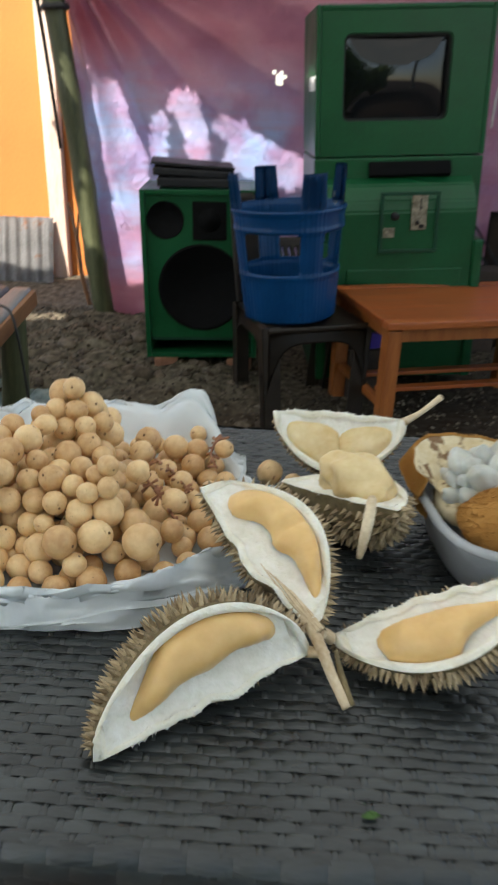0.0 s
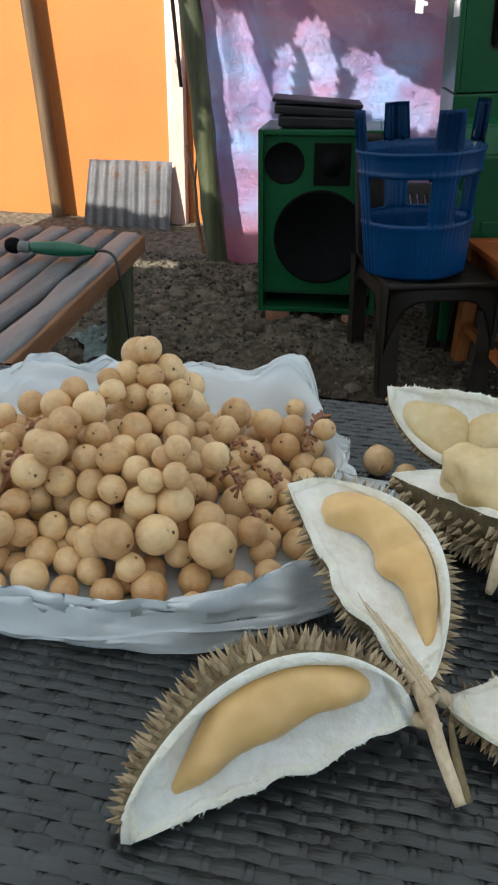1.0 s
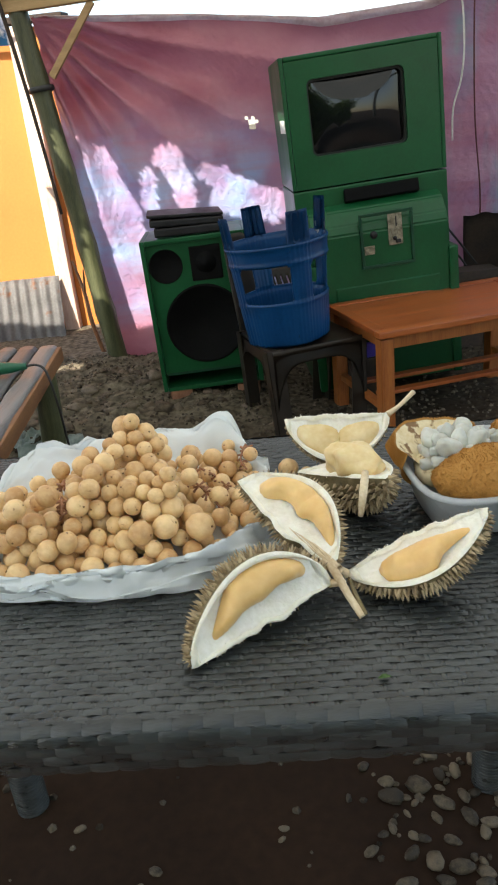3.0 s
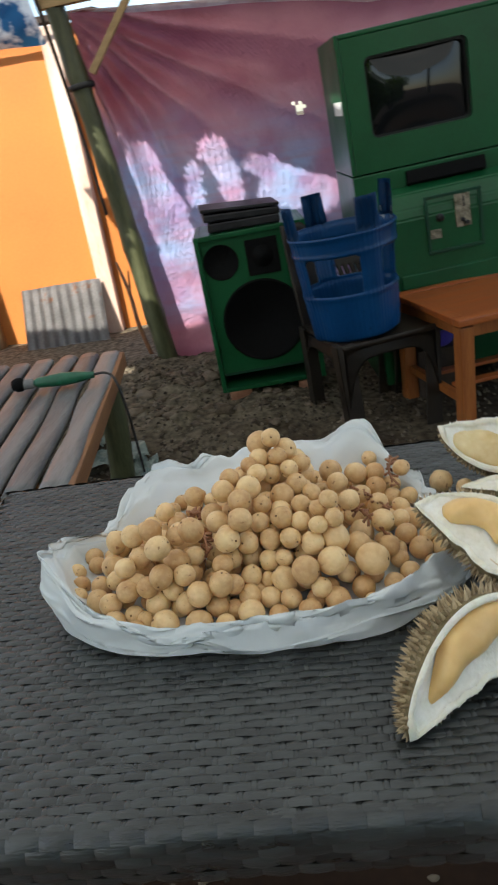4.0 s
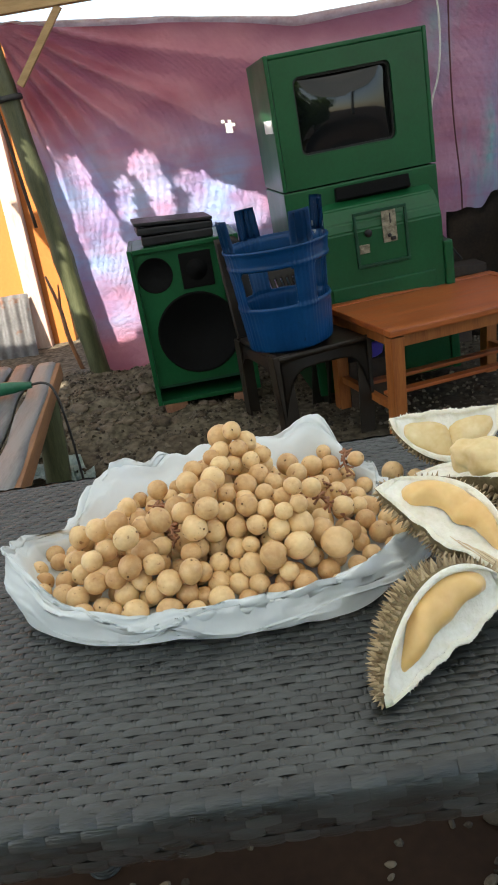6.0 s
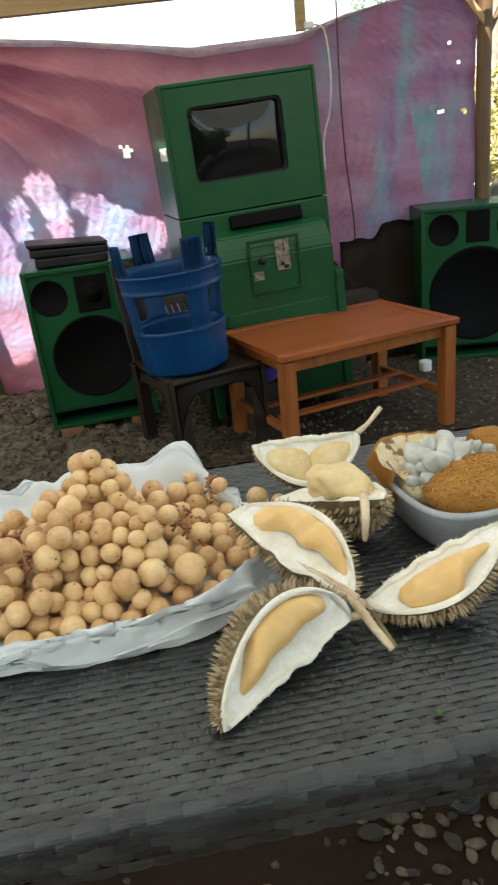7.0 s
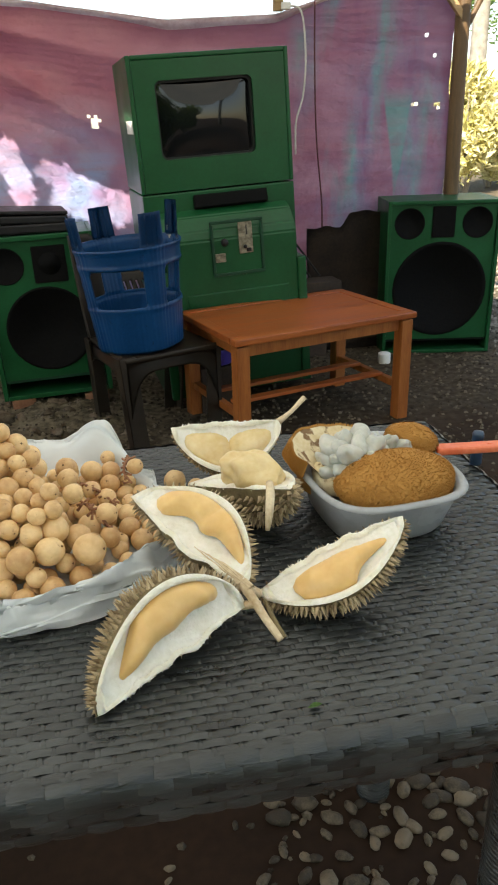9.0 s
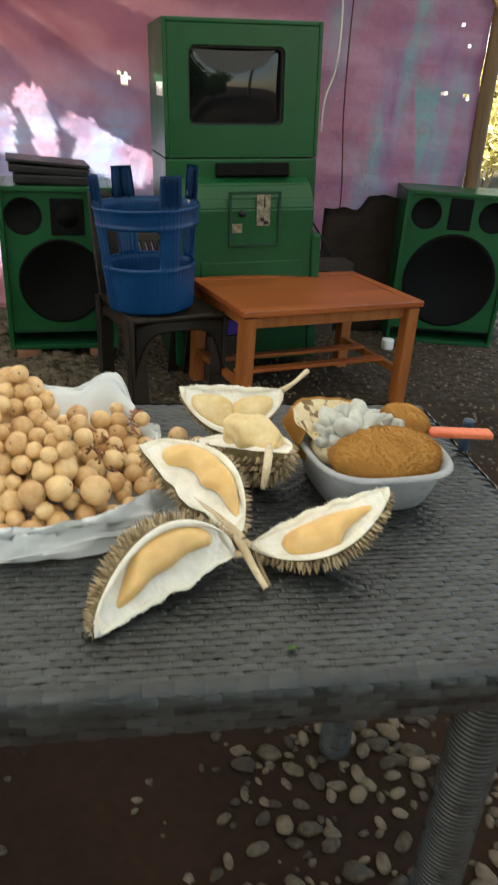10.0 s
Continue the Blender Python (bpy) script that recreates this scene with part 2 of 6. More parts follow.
WALL = material("orange_wall_paint", (0.45, 0.132, 0.020), (0.55, 0.195, 0.038), 1.6, 0.75, bump=0.2, fine=50, spread=0.8)
COLUMN = material("cream_trim_paint", (0.48, 0.27, 0.18), (0.78, 0.64, 0.52), 5, 0.7, bump=0.25, fine=60, stretch=(2, 2, 0.4), spread=0.7)
ZINC = material("rusty_corrugated_sheet", (0.15, 0.14, 0.13), (0.29, 0.28, 0.265), 5, 0.6, metal=0.2, bump=0.25, fine=60)
ROOF = material("blue_roof_tarpaulin", (0.48, 0.53, 0.51), (0.70, 0.69, 0.63), 1.5, 0.4, bump=0.5, fine=22, translucent=0.45)
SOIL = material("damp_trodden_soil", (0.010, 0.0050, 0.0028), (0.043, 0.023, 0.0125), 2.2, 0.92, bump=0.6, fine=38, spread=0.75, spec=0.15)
STONE = material("river_stone", (0.038, 0.029, 0.019), (0.158, 0.122, 0.080), 1.0, 0.72, bump=0.5, fine=6, per_object=0.7, spec=0.3)
RUBBLE = material("dusty_rubble", (0.055, 0.040, 0.027), (0.165, 0.128, 0.092), 1.2, 0.92, bump=0.9, fine=8, per_object=0.5, spec=0.15)
GRAVEL = material("brown_gravel", (0.035, 0.026, 0.018), (0.15, 0.122, 0.088), 20, 0.9, bump=0.5, fine=120, island=0.7, spec=0.15)
CABLE = material("black_cable", (0.01, 0.01, 0.01), (0.025, 0.022, 0.022), 30, 0.5, bump=0.1)
CABLE_WHITE = material("white_cable", (0.55, 0.52, 0.48), (0.72, 0.70, 0.66), 30, 0.5, bump=0.1)
CABLE_RED = material("dark_red_cable", (0.08, 0.015, 0.02), (0.14, 0.03, 0.035), 30, 0.5, bump=0.1)
PURPLE = material("purple_plastic", (0.07, 0.05, 0.36), (0.11, 0.08, 0.50), 14, 0.4, bump=0.05)
WHITE = material("white_plastic", (0.66, 0.65, 0.62), (0.80, 0.79, 0.76), 14, 0.45, bump=0.05)
MIC_GREEN = material("green_microphone_paint", (0.006, 0.07, 0.035), (0.012, 0.12, 0.06), 20, 0.35, bump=0.05)
BARK = material("grey_bark", (0.16, 0.14, 0.11), (0.36, 0.33, 0.27), 6, 0.85, bump=0.7, fine=50)
LEAF = material("tree_leaves", (0.12, 0.20, 0.05), (0.34, 0.48, 0.16), 1.2, 0.5, bump=0.1, island=0.7, translucent=0.45)
LEAF_YELLOW = material("yellow_croton_leaves", (0.42, 0.38, 0.12), (0.86, 0.80, 0.46), 2, 0.45, bump=0.1, island=0.8, translucent=0.3)
LEAF_RED = material("red_shrub_leaves", (0.22, 0.07, 0.04), (0.55, 0.26, 0.14), 2, 0.45, bump=0.1, island=0.8, translucent=0.3)
LEAF_GREEN = material("fresh_green_leaf", (0.05, 0.13, 0.02), (0.12, 0.25, 0.05), 20, 0.45, bump=0.1)
FLAP = material("blue_white_tarpaulin", (0.02, 0.12, 0.26), (0.72, 0.76, 0.76), 4, 0.4, bump=0.5, fine=22, translucent=0.45, spread=0.12)
TARP = tarp_material()


def blemish(m, colour, scale, amount):
    """Small brown flecks over a material."""
    nt = m.node_tree
    b = nt.nodes["Principled BSDF"]
    src = b.inputs["Base Color"].links[0].from_socket
    tc, v, n = nt.nodes.new("ShaderNodeTexCoord"), nt.nodes.new("ShaderNodeTexNoise"), nt.nodes.new("ShaderNodeMapRange")
    oi, ad = nt.nodes.new("ShaderNodeObjectInfo"), nt.nodes.new("ShaderNodeVectorMath")
    nt.links.new(tc.outputs["Object"], ad.inputs[0]); nt.links.new(oi.outputs["Location"], ad.inputs[1])
    v.inputs["Scale"].default_value, v.inputs["Detail"].default_value = scale, 4
    nt.links.new(ad.outputs[0], v.inputs[0])
    n.inputs["From Min"].default_value, n.inputs["From Max"].default_value = 1 - amount, 1 - amount + 0.07
    nt.links.new(v.outputs[0], n.inputs[0])
    mx = nt.nodes.new("ShaderNodeMix"); mx.data_type = "RGBA"
    nt.links.new(n.outputs[0], mx.inputs[0]); nt.links.new(src, mx.inputs[6])
    mx.inputs[7].default_value = (*colour, 1)
    nt.links.new(mx.outputs[2], b.inputs["Base Color"])


blemish(LANGSAT, (0.36, 0.17, 0.07), 1.6, 0.36)
blemish(LANGSAT, (0.14, 0.065, 0.027), 7.0, 0.31)
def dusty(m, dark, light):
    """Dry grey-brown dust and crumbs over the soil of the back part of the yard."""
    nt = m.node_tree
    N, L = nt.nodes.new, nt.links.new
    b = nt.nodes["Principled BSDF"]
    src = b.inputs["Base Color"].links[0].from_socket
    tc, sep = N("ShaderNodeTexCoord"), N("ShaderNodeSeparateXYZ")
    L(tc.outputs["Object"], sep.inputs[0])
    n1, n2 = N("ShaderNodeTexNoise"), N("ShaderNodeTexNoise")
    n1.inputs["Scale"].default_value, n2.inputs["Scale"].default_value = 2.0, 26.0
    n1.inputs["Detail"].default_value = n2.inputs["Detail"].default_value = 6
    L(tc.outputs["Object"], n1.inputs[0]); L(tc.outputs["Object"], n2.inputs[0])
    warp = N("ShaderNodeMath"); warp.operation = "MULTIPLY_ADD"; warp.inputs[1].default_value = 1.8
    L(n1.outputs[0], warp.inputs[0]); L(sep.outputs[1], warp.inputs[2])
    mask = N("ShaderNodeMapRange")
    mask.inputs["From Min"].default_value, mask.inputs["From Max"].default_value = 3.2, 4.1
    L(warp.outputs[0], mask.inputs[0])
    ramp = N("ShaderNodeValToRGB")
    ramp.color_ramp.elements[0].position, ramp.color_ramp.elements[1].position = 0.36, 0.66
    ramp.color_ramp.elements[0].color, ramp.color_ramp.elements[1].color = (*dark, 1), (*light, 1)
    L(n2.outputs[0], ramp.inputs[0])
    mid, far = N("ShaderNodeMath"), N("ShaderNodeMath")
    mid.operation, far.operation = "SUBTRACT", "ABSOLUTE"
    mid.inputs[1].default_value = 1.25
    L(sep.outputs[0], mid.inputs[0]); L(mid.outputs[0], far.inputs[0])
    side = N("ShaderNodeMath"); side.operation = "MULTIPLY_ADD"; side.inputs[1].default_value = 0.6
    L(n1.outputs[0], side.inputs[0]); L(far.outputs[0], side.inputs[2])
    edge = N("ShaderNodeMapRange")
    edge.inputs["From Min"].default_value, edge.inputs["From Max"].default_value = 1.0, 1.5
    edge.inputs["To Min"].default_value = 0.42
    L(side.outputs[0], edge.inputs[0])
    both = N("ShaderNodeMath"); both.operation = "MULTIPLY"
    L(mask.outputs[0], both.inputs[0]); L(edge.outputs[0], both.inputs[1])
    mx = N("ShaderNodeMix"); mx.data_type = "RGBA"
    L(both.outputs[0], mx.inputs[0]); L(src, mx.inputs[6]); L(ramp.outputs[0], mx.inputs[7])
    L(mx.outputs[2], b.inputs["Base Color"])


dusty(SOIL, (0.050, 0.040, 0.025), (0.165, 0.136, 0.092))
blemish(ZINC, (0.25, 0.11, 0.05), 7, 0.36)
blemish(MARANG_IN, (0.22, 0.12, 0.05), 55, 0.44)
blemish(BLUE, (0.002, 0.012, 0.045), 24, 0.30)

# ---- makers ----
def thing(name, loc, rotz=0.0, label="", category="", group="", kind="", rx=0.0, ry=0.0):
    e = new(name)
    e.empty_display_size = 0.05
    e.matrix_basis = pose(*loc, rx, ry, rotz)
    return tagged(e, label, category, group, kind)


def link_mesh(name, me, mats, parent=None, label="", smooth=True):
    for m in mats if isinstance(mats, (list, tuple)) else (mats,):
        me.materials.append(m)
    if smooth:
        me.polygons.foreach_set("use_smooth", [True] * len(me.polygons))
    ob = new(name, me)
    ob.parent = parent
    if label:
        tagged(ob, label)
    return ob


def part(name, bm, mats, parent=None, label="", smooth=False, world_space=False):
    """One bmesh as one mesh object under a thing or a part."""
    if world_space and parent is not None:
        base = parent.matrix_basis if parent.parent is None else parent.parent.matrix_basis @ parent.matrix_basis
        bm.transform(base.inverted())
    bmesh.ops.recalc_face_normals(bm, faces=bm.faces)
    me = bpy.data.meshes.new(name)
    bm.to_mesh(me)
    bm.free()
    return link_mesh(name, me, mats, parent, label, smooth)


def raw(name, verts, faces, mats, parent=None, label="", smooth=True):
    me = bpy.data.meshes.new(name)
    me.from_pydata([tuple(v) for v in verts], [], [tuple(f) for f in faces])
    me.update()
    return link_mesh(name, me, mats, parent, label, smooth)


def box(size, at=(0, 0, 0), bevel=0.004, rot=(0, 0, 0), bm=None, segs=2):
    bm = bm or bmesh.new()
    made = bmesh.ops.create_cube(bm, size=1)["verts"]
    bmesh.ops.scale(bm, vec=size, verts=made)
    if bevel:
        edges = list({e for v in made for e in v.link_edges})
        got = bmesh.ops.bevel(bm, geom=edges, offset=bevel, segments=segs, affect="EDGES", profile=0.6)
        made = list({v for f in got["faces"] for v in f.verts} | {v for v in made if v.is_valid})
    bmesh.ops.transform(bm, matrix=pose(*at, *rot), verts=made)
    return bm


def lathe(profile, n=32, bm=None, at=(0, 0, 0), rot=(0, 0, 0), squash=(1, 1), cap=True):
    """Turn (radius, z) pairs round z."""
    bm = bm or bmesh.new()
    m = pose(*at, *rot)
    rings = []
    for r, z in profile:
        rings.append([bm.verts.new(m @ Vector((r * squash[0] * math.cos(2 * math.pi * k / n), r * squash[1] * math.sin(2 * math.pi * k / n), z))) for k in range(n)])
    for a, b in zip(rings, rings[1:]):
        for k in range(n):
            bm.faces.new((a[k], a[(k + 1) % n], b[(k + 1) % n], b[k]))
    if cap:
        bm.faces.new(rings[0][::-1]); bm.faces.new(rings[-1])
    return bm


def tube(points, radius, n=8, bm=None, smooth_steps=4):
    """A round tube along a smooth line through the points; radius may be a list."""
    bm = bm or bmesh.new()
    P = [Vector(p) for p in points]
    R = list(radius) if isinstance(radius, (list, tuple)) else [radius] * len(P)
    pts, rad = [], []
    for i in range(len(P) - 1):
        a, b, c, d = P[max(i - 1, 0)], P[i], P[i + 1], P[min(i + 2, len(P) - 1)]
        for k in range(smooth_steps):
            t = k / smooth_steps
            pts.append(0.5 * ((2 * b) + (c - a) * t + (2 * a - 5 * b + 4 * c - d) * t * t + (3 * b - a - 3 * c + d) * t ** 3))
            rad.append(R[i] + (R[i + 1] - R[i]) * t)
    pts.append(P[-1]); rad.append(R[-1])
    rings, side = [], None
    for i, p in enumerate(pts):
        d = (pts[min(i + 1, len(pts) - 1)] - pts[max(i - 1, 0)]).normalized()
        if side is None:
            side = d.orthogonal().normalized()
        side = (side - d * side.dot(d)).normalized()
        up = d.cross(side)
        rings.append([bm.verts.new(p + rad[i] * (side * math.cos(2 * math.pi * k / n) + up * math.sin(2 * math.pi * k / n))) for k in range(n)])
    for a, b in zip(rings, rings[1:]):
        for k in range(n):
            bm.faces.new((a[k], a[(k + 1) % n], b[(k + 1) % n], b[k]))
    bm.faces.new(rings[0][::-1]); bm.faces.new(rings[-1])
    return bm


def sheet(f, nu, nv, bm=None):
    """A grid surface from f(u, v) in 0..1."""
    bm = bm or bmesh.new()
    g = [[bm.verts.new(f(i / nu, j / nv)) for j in range(nv + 1)] for i in range(nu + 1)]
    for i in range(nu):
        for j in range(nv):
            bm.faces.new((g[i][j], g[i + 1][j], g[i + 1][j + 1], g[i][j + 1]))
    return bm


def nz(x, y, z=0.0, s=1.0):
    return noise.noise(Vector((x * s, y * s, z * s)))


def blob(size, rough, seed, bm=None, at=(0, 0, 0), rot=(0, 0, 0), div=2, freq=1.2):
    """A rounded, uneven lump."""
    bm = bm or bmesh.new()
    made = bmesh.ops.create_icosphere(bm, subdivisions=div, radius=1)["verts"]
    for v in made:
        v.co *= 1 + rough * nz(v.co.x + seed * 7.1, v.co.y + seed * 3.3, v.co.z, freq)
    bmesh.ops.scale(bm, vec=size, verts=made)
    bmesh.ops.transform(bm, matrix=pose(*at, *rot), verts=made)
    return bm


# ---- setting ----
def ground_height(x, y):
    h = 0.012 * nz(x, y, 0, 2.3) + 0.006 * nz(x, y, 3, 9)
    bank = min(max((y - 2.75) / 0.35, 0), 1) * min(max((0.15 - x) / 0.35, 0), 1) * min(max((4.6 - y) / 0.5, 0), 1)
    bank *= 1 - 0.42 * math.exp(-((x + 0.28) / 0.42) ** 2 - ((y - 3.32) / 0.30) ** 2)
    h += bank * (0.085 + 0.035 * nz(x, y, 5, 3.5) + 0.034 * nz(x, y, 8, 9) + 0.020 * nz(x, y, 1, 15) + 0.007 * nz(x, y, 2, 31))
    return h


def build_ground():
    def axis(lo, hi, step):
        near = list(np.arange(lo, hi + step / 2, step))
        out, k = [], step
        while k < 900:
            k *= 1.7
            out.append(k)
        return [lo - o for o in out[::-1]] + near + [hi + o for o in out]
    xs, ys = axis(-3.2, 3.2, 0.03), axis(-0.8, 5.6, 0.03)
    verts = [(x, y, ground_height(x, y) if abs(x) < 5 and -3 < y < 8 else 0.0) for y in ys for x in xs]
    w = len(xs)
    faces = [(j * w + i, j * w + i + 1, (j + 1) * w + i + 1, (j + 1) * w + i) for j in range(len(ys) - 1) for i in range(w - 1)]
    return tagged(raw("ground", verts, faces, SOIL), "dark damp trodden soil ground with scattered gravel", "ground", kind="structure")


ground = build_ground()

# patched sheet wall behind the machine
TOP = [(-1.12, 1.93), (-0.29, 1.857), (0.40, 1.774), (0.98, 1.796), (1.23, 1.87), (1.80, 1.976), (2.06, 2.02)]
TARP_Y = 4.2


def tarp_depth(x, z):
    """How deep the sheet hangs at a place: a slight belly, folds that run from the upper left corner, and creases."""
    y = TARP_Y + 0.05 * math.sin(min(max((x + 1.05) / 3.05, 0), 1) * math.pi) * math.sin(min(max(z / 1.85, 0), 1) * math.pi)
    a = math.atan2(1.95 - z, x + 1.15)
    r = math.hypot(1.95 - z, x + 1.15)
    y += 0.17 * (abs(math.sin(a * 12 + 1.2 * nz(x, z, 0, 1.5))) - 0.6) * math.exp(-r / 1.25) * min(r * 2, 1)
    return y + 0.035 * nz(x, z, 4, 1.7) + 0.020 * nz(x, z * 1.8, 9, 4) + 0.005 * nz(x, z, 2, 18)


def tarp_point(u, v):
    x0 = -1.10 + 0.13 * (1 - v)
    x = x0 + (2.00 - x0) * u
    top = float(np.interp(x, [p[0] for p in TOP], [p[1] for p in TOP]))
    z = 0.012 + (top - 0.012) * v
    return (x, tarp_depth(x, z) - 0.03 * max(v - 0.93, 0) / 0.07, z)


def build_tarp():
    bm = sheet(tarp_point, 170, 110)
    holes = [(0.006, 1.311, 0.022, 0.03), (-0.03, 1.335, 0.010, 0.006), (1.80, 1.36, 0.022, 0.012), (1.93, 1.35, 0.012, 0.02), (1.90, 1.60, 0.014, 0.010), (1.86, 1.70, 0.022, 0.008)]
    gone = [f for f in bm.faces if any(((f.calc_center_median().x - x) / rx) ** 2 + ((f.calc_center_median().z - z) / rz) ** 2 < 1 for x, z, rx, rz in holes)]
    bmesh.ops.delete(bm, geom=gone, context="FACES")
    ob = part("tarpaulin_wall", bm, TARP, smooth=True)
    return tagged(ob, "washed-out maroon and blue woven plastic tarpaulin hung as a wall, tinted bluer around the sun patches", "tarpaulin", kind="structure")


build_tarp()
HEM = material("pale_tarpaulin_hem", (0.62, 0.46, 0.47), (0.86, 0.78, 0.77), 12, 0.5, bump=0.5, fine=60, translucent=0.55)
hem = sheet(lambda u, v: (-1.08 + 3.08 * u, TARP_Y - 0.045 - 0.020 * math.sin(math.pi * v) + 0.012 * nz(u * 20, v, 4),
                          float(np.interp(-1.08 + 3.08 * u, [p[0] for p in TOP], [p[1] for p in TOP])) + 0.006 - (0.022 + 0.020 * nz(u * 9, 0.5, 2) + 0.02 * math.exp(-((u - 0.55) / 0.15) ** 2)) * v), 120, 6)
bmesh.ops.solidify(hem, geom=hem.faces[:], thickness=0.003)
tagged(part("tarpaulin_hem", hem, HEM, smooth=True), "pale crumpled hem folded over the top of the tarpaulin", "tarpaulin", kind="structure")


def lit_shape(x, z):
    """The outline of the sun patches wanted on the sheet wall; the roof is holed to match."""
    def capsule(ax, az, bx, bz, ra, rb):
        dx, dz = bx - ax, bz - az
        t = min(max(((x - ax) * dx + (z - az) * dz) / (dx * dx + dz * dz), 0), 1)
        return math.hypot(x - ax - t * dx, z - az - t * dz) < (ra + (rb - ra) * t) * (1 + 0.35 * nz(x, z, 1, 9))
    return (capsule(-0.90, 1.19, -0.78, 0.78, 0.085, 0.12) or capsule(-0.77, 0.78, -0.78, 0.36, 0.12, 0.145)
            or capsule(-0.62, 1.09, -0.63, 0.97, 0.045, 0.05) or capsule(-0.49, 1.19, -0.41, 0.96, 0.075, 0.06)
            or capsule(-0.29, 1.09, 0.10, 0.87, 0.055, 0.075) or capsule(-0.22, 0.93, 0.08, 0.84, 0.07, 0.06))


def build_roof():
    """Blue tarpaulin roof, out of view; its extent and holes are shaped to place sun and shade."""
    z0 = 2.16
    x0, x1, y0, y1, step = -3.6, 2.7, -1.5, 4.35, 0.025
    nx, ny = int((x1 - x0) / step), int((y1 - y0) / step)
    verts, faces = [], []
    for j in range(ny + 1):
        for i in range(nx + 1):
            x, y = x0 + i * step, y0 + j * step
            verts.append((x, y, z0 + 0.02 * nz(x, y, 6, 1.2)))
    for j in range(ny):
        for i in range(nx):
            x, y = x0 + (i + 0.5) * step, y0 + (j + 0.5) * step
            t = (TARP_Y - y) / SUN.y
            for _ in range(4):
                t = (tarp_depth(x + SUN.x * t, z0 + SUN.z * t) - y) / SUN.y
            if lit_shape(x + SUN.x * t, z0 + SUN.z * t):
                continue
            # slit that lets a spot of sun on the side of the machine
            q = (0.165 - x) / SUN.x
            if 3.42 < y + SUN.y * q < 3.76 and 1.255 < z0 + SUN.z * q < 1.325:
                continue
            # holes cut to throw spots of sun on the soil
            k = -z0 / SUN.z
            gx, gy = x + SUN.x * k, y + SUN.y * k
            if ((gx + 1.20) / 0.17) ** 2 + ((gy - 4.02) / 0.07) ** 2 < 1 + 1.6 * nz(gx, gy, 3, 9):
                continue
            # left and right ends trimmed and holed to steer sun past the roof
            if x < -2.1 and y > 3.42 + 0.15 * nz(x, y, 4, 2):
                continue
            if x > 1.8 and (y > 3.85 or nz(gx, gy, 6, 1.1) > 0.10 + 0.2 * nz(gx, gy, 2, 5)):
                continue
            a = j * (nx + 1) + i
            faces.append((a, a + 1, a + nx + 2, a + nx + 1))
    ob = raw("tarpaulin_roof", verts, faces, ROOF)
    return tagged(ob, "unseen blue and white tarpaulin roof with holes cut to shape the sunlight", "roof", kind="structure")


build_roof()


def bamboo(name, points, radius, mat, label, category="post", nodes=6, kind=""):
    base = points[0]
    t = thing(name, base, label=label, category=category, kind=kind)
    P = [Vector(p) - Vector(base) for p in points]
    prof, rad = [], []
    n = nodes * 4
    for k in range(n + 1):
        f = k / n
        seg = f * (len(P) - 1)
        i = min(int(seg), len(P) - 2)
        prof.append(P[i].lerp(P[i + 1], seg - i))
        rad.append(radius * (1.0 - 0.12 * f) * (1.10 if k % 4 == 0 else 0.985))
    part("culm", tube(prof, rad, 14, smooth_steps=2), mat, t, smooth=True)
    return t


bamboo("bamboo_post", [(-0.930, 4.11, -0.02), (-1.030, 4.11, 0.95), (-1.165, 4.11, 2.1)], 0.058, BAMBOO, "thick grey-green bamboo post at the edge of the tarpaulin", nodes=5)
post = thing("wooden_post", (2.035, 4.16, -0.02), label="straight brown debarked pole holding up the tarpaulin", category="post")
part("pole", tube([(0, 0, 0), (0.005, 0, 0.7), (-0.005, 0, 1.4), (-0.01, 0, 2.15)], [0.046, 0.044, 0.042, 0.040], 14, smooth_steps=8), POST_WOOD, post, smooth=True)
part("brace", tube([(0.0, 0, 1.72), (0.13, 0.02, 1.95), (0.26, 0.04, 2.16)], 0.016, 8), POST_WOOD, post, smooth=True)
part("brace", box((0.035, 0.03, 0.36), (-0.13, -0.02, 1.93), 0.003, (0, -42, 0)), LUMBER, post)
beam = thing("roof_beam", (-1.22, 4.08, 1.955), label="raw lumber beam under the roof", category="beam")
part("plank", box((3.5, 0.05, 0.075), (1.75, 0, 0.075), 0.003, (0, -1.6, 0)), LUMBER, beam)
part("diagonal_brace", box((0.035, 0.03, 0.42), (0.33, 0.0, -0.16), 0.003, (0, 40, 0)), LUMBER, beam)
stub = thing("socket_stub", (0.985, 4.12, 1.80), label="short wooden stub with a white socket", category="wood stub")
part("stub", box((0.05, 0.04, 0.32), (0, 0, 0.17), 0.003), LUMBER, stub)
part("socket", box((0.05, 0.03, 0.035), (0.035, -0.03, 0.03), 0.008), WHITE, stub, "white plastic socket")

# orange house wall with its cream corner column
wall = thing("wall_orange", (-2.9, 5.35, -0.1), label="orange painted house wall in sunlight", category="wall", kind="structure")
part("wall", box((2.75, 0.12, 2.15), (-0.06, 0.06, 1.07), 0.004), WALL, wall)
part("corner_column", box((0.11, 0.10, 2.15), (1.373, -0.02, 1.07), 0.006), COLUMN, wall, "sunlit cream painted corner trim")
part("side_wall", box((0.166, 2.2, 2.15), (1.514, 1.105, 1.07), 0.004), WALL, wall)
part("roof_edge", box((3.4, 0.22, 0.04), (0, 0.04, 2.19), 0.004, (4, 0, 0)), DARK_WOOD, wall)


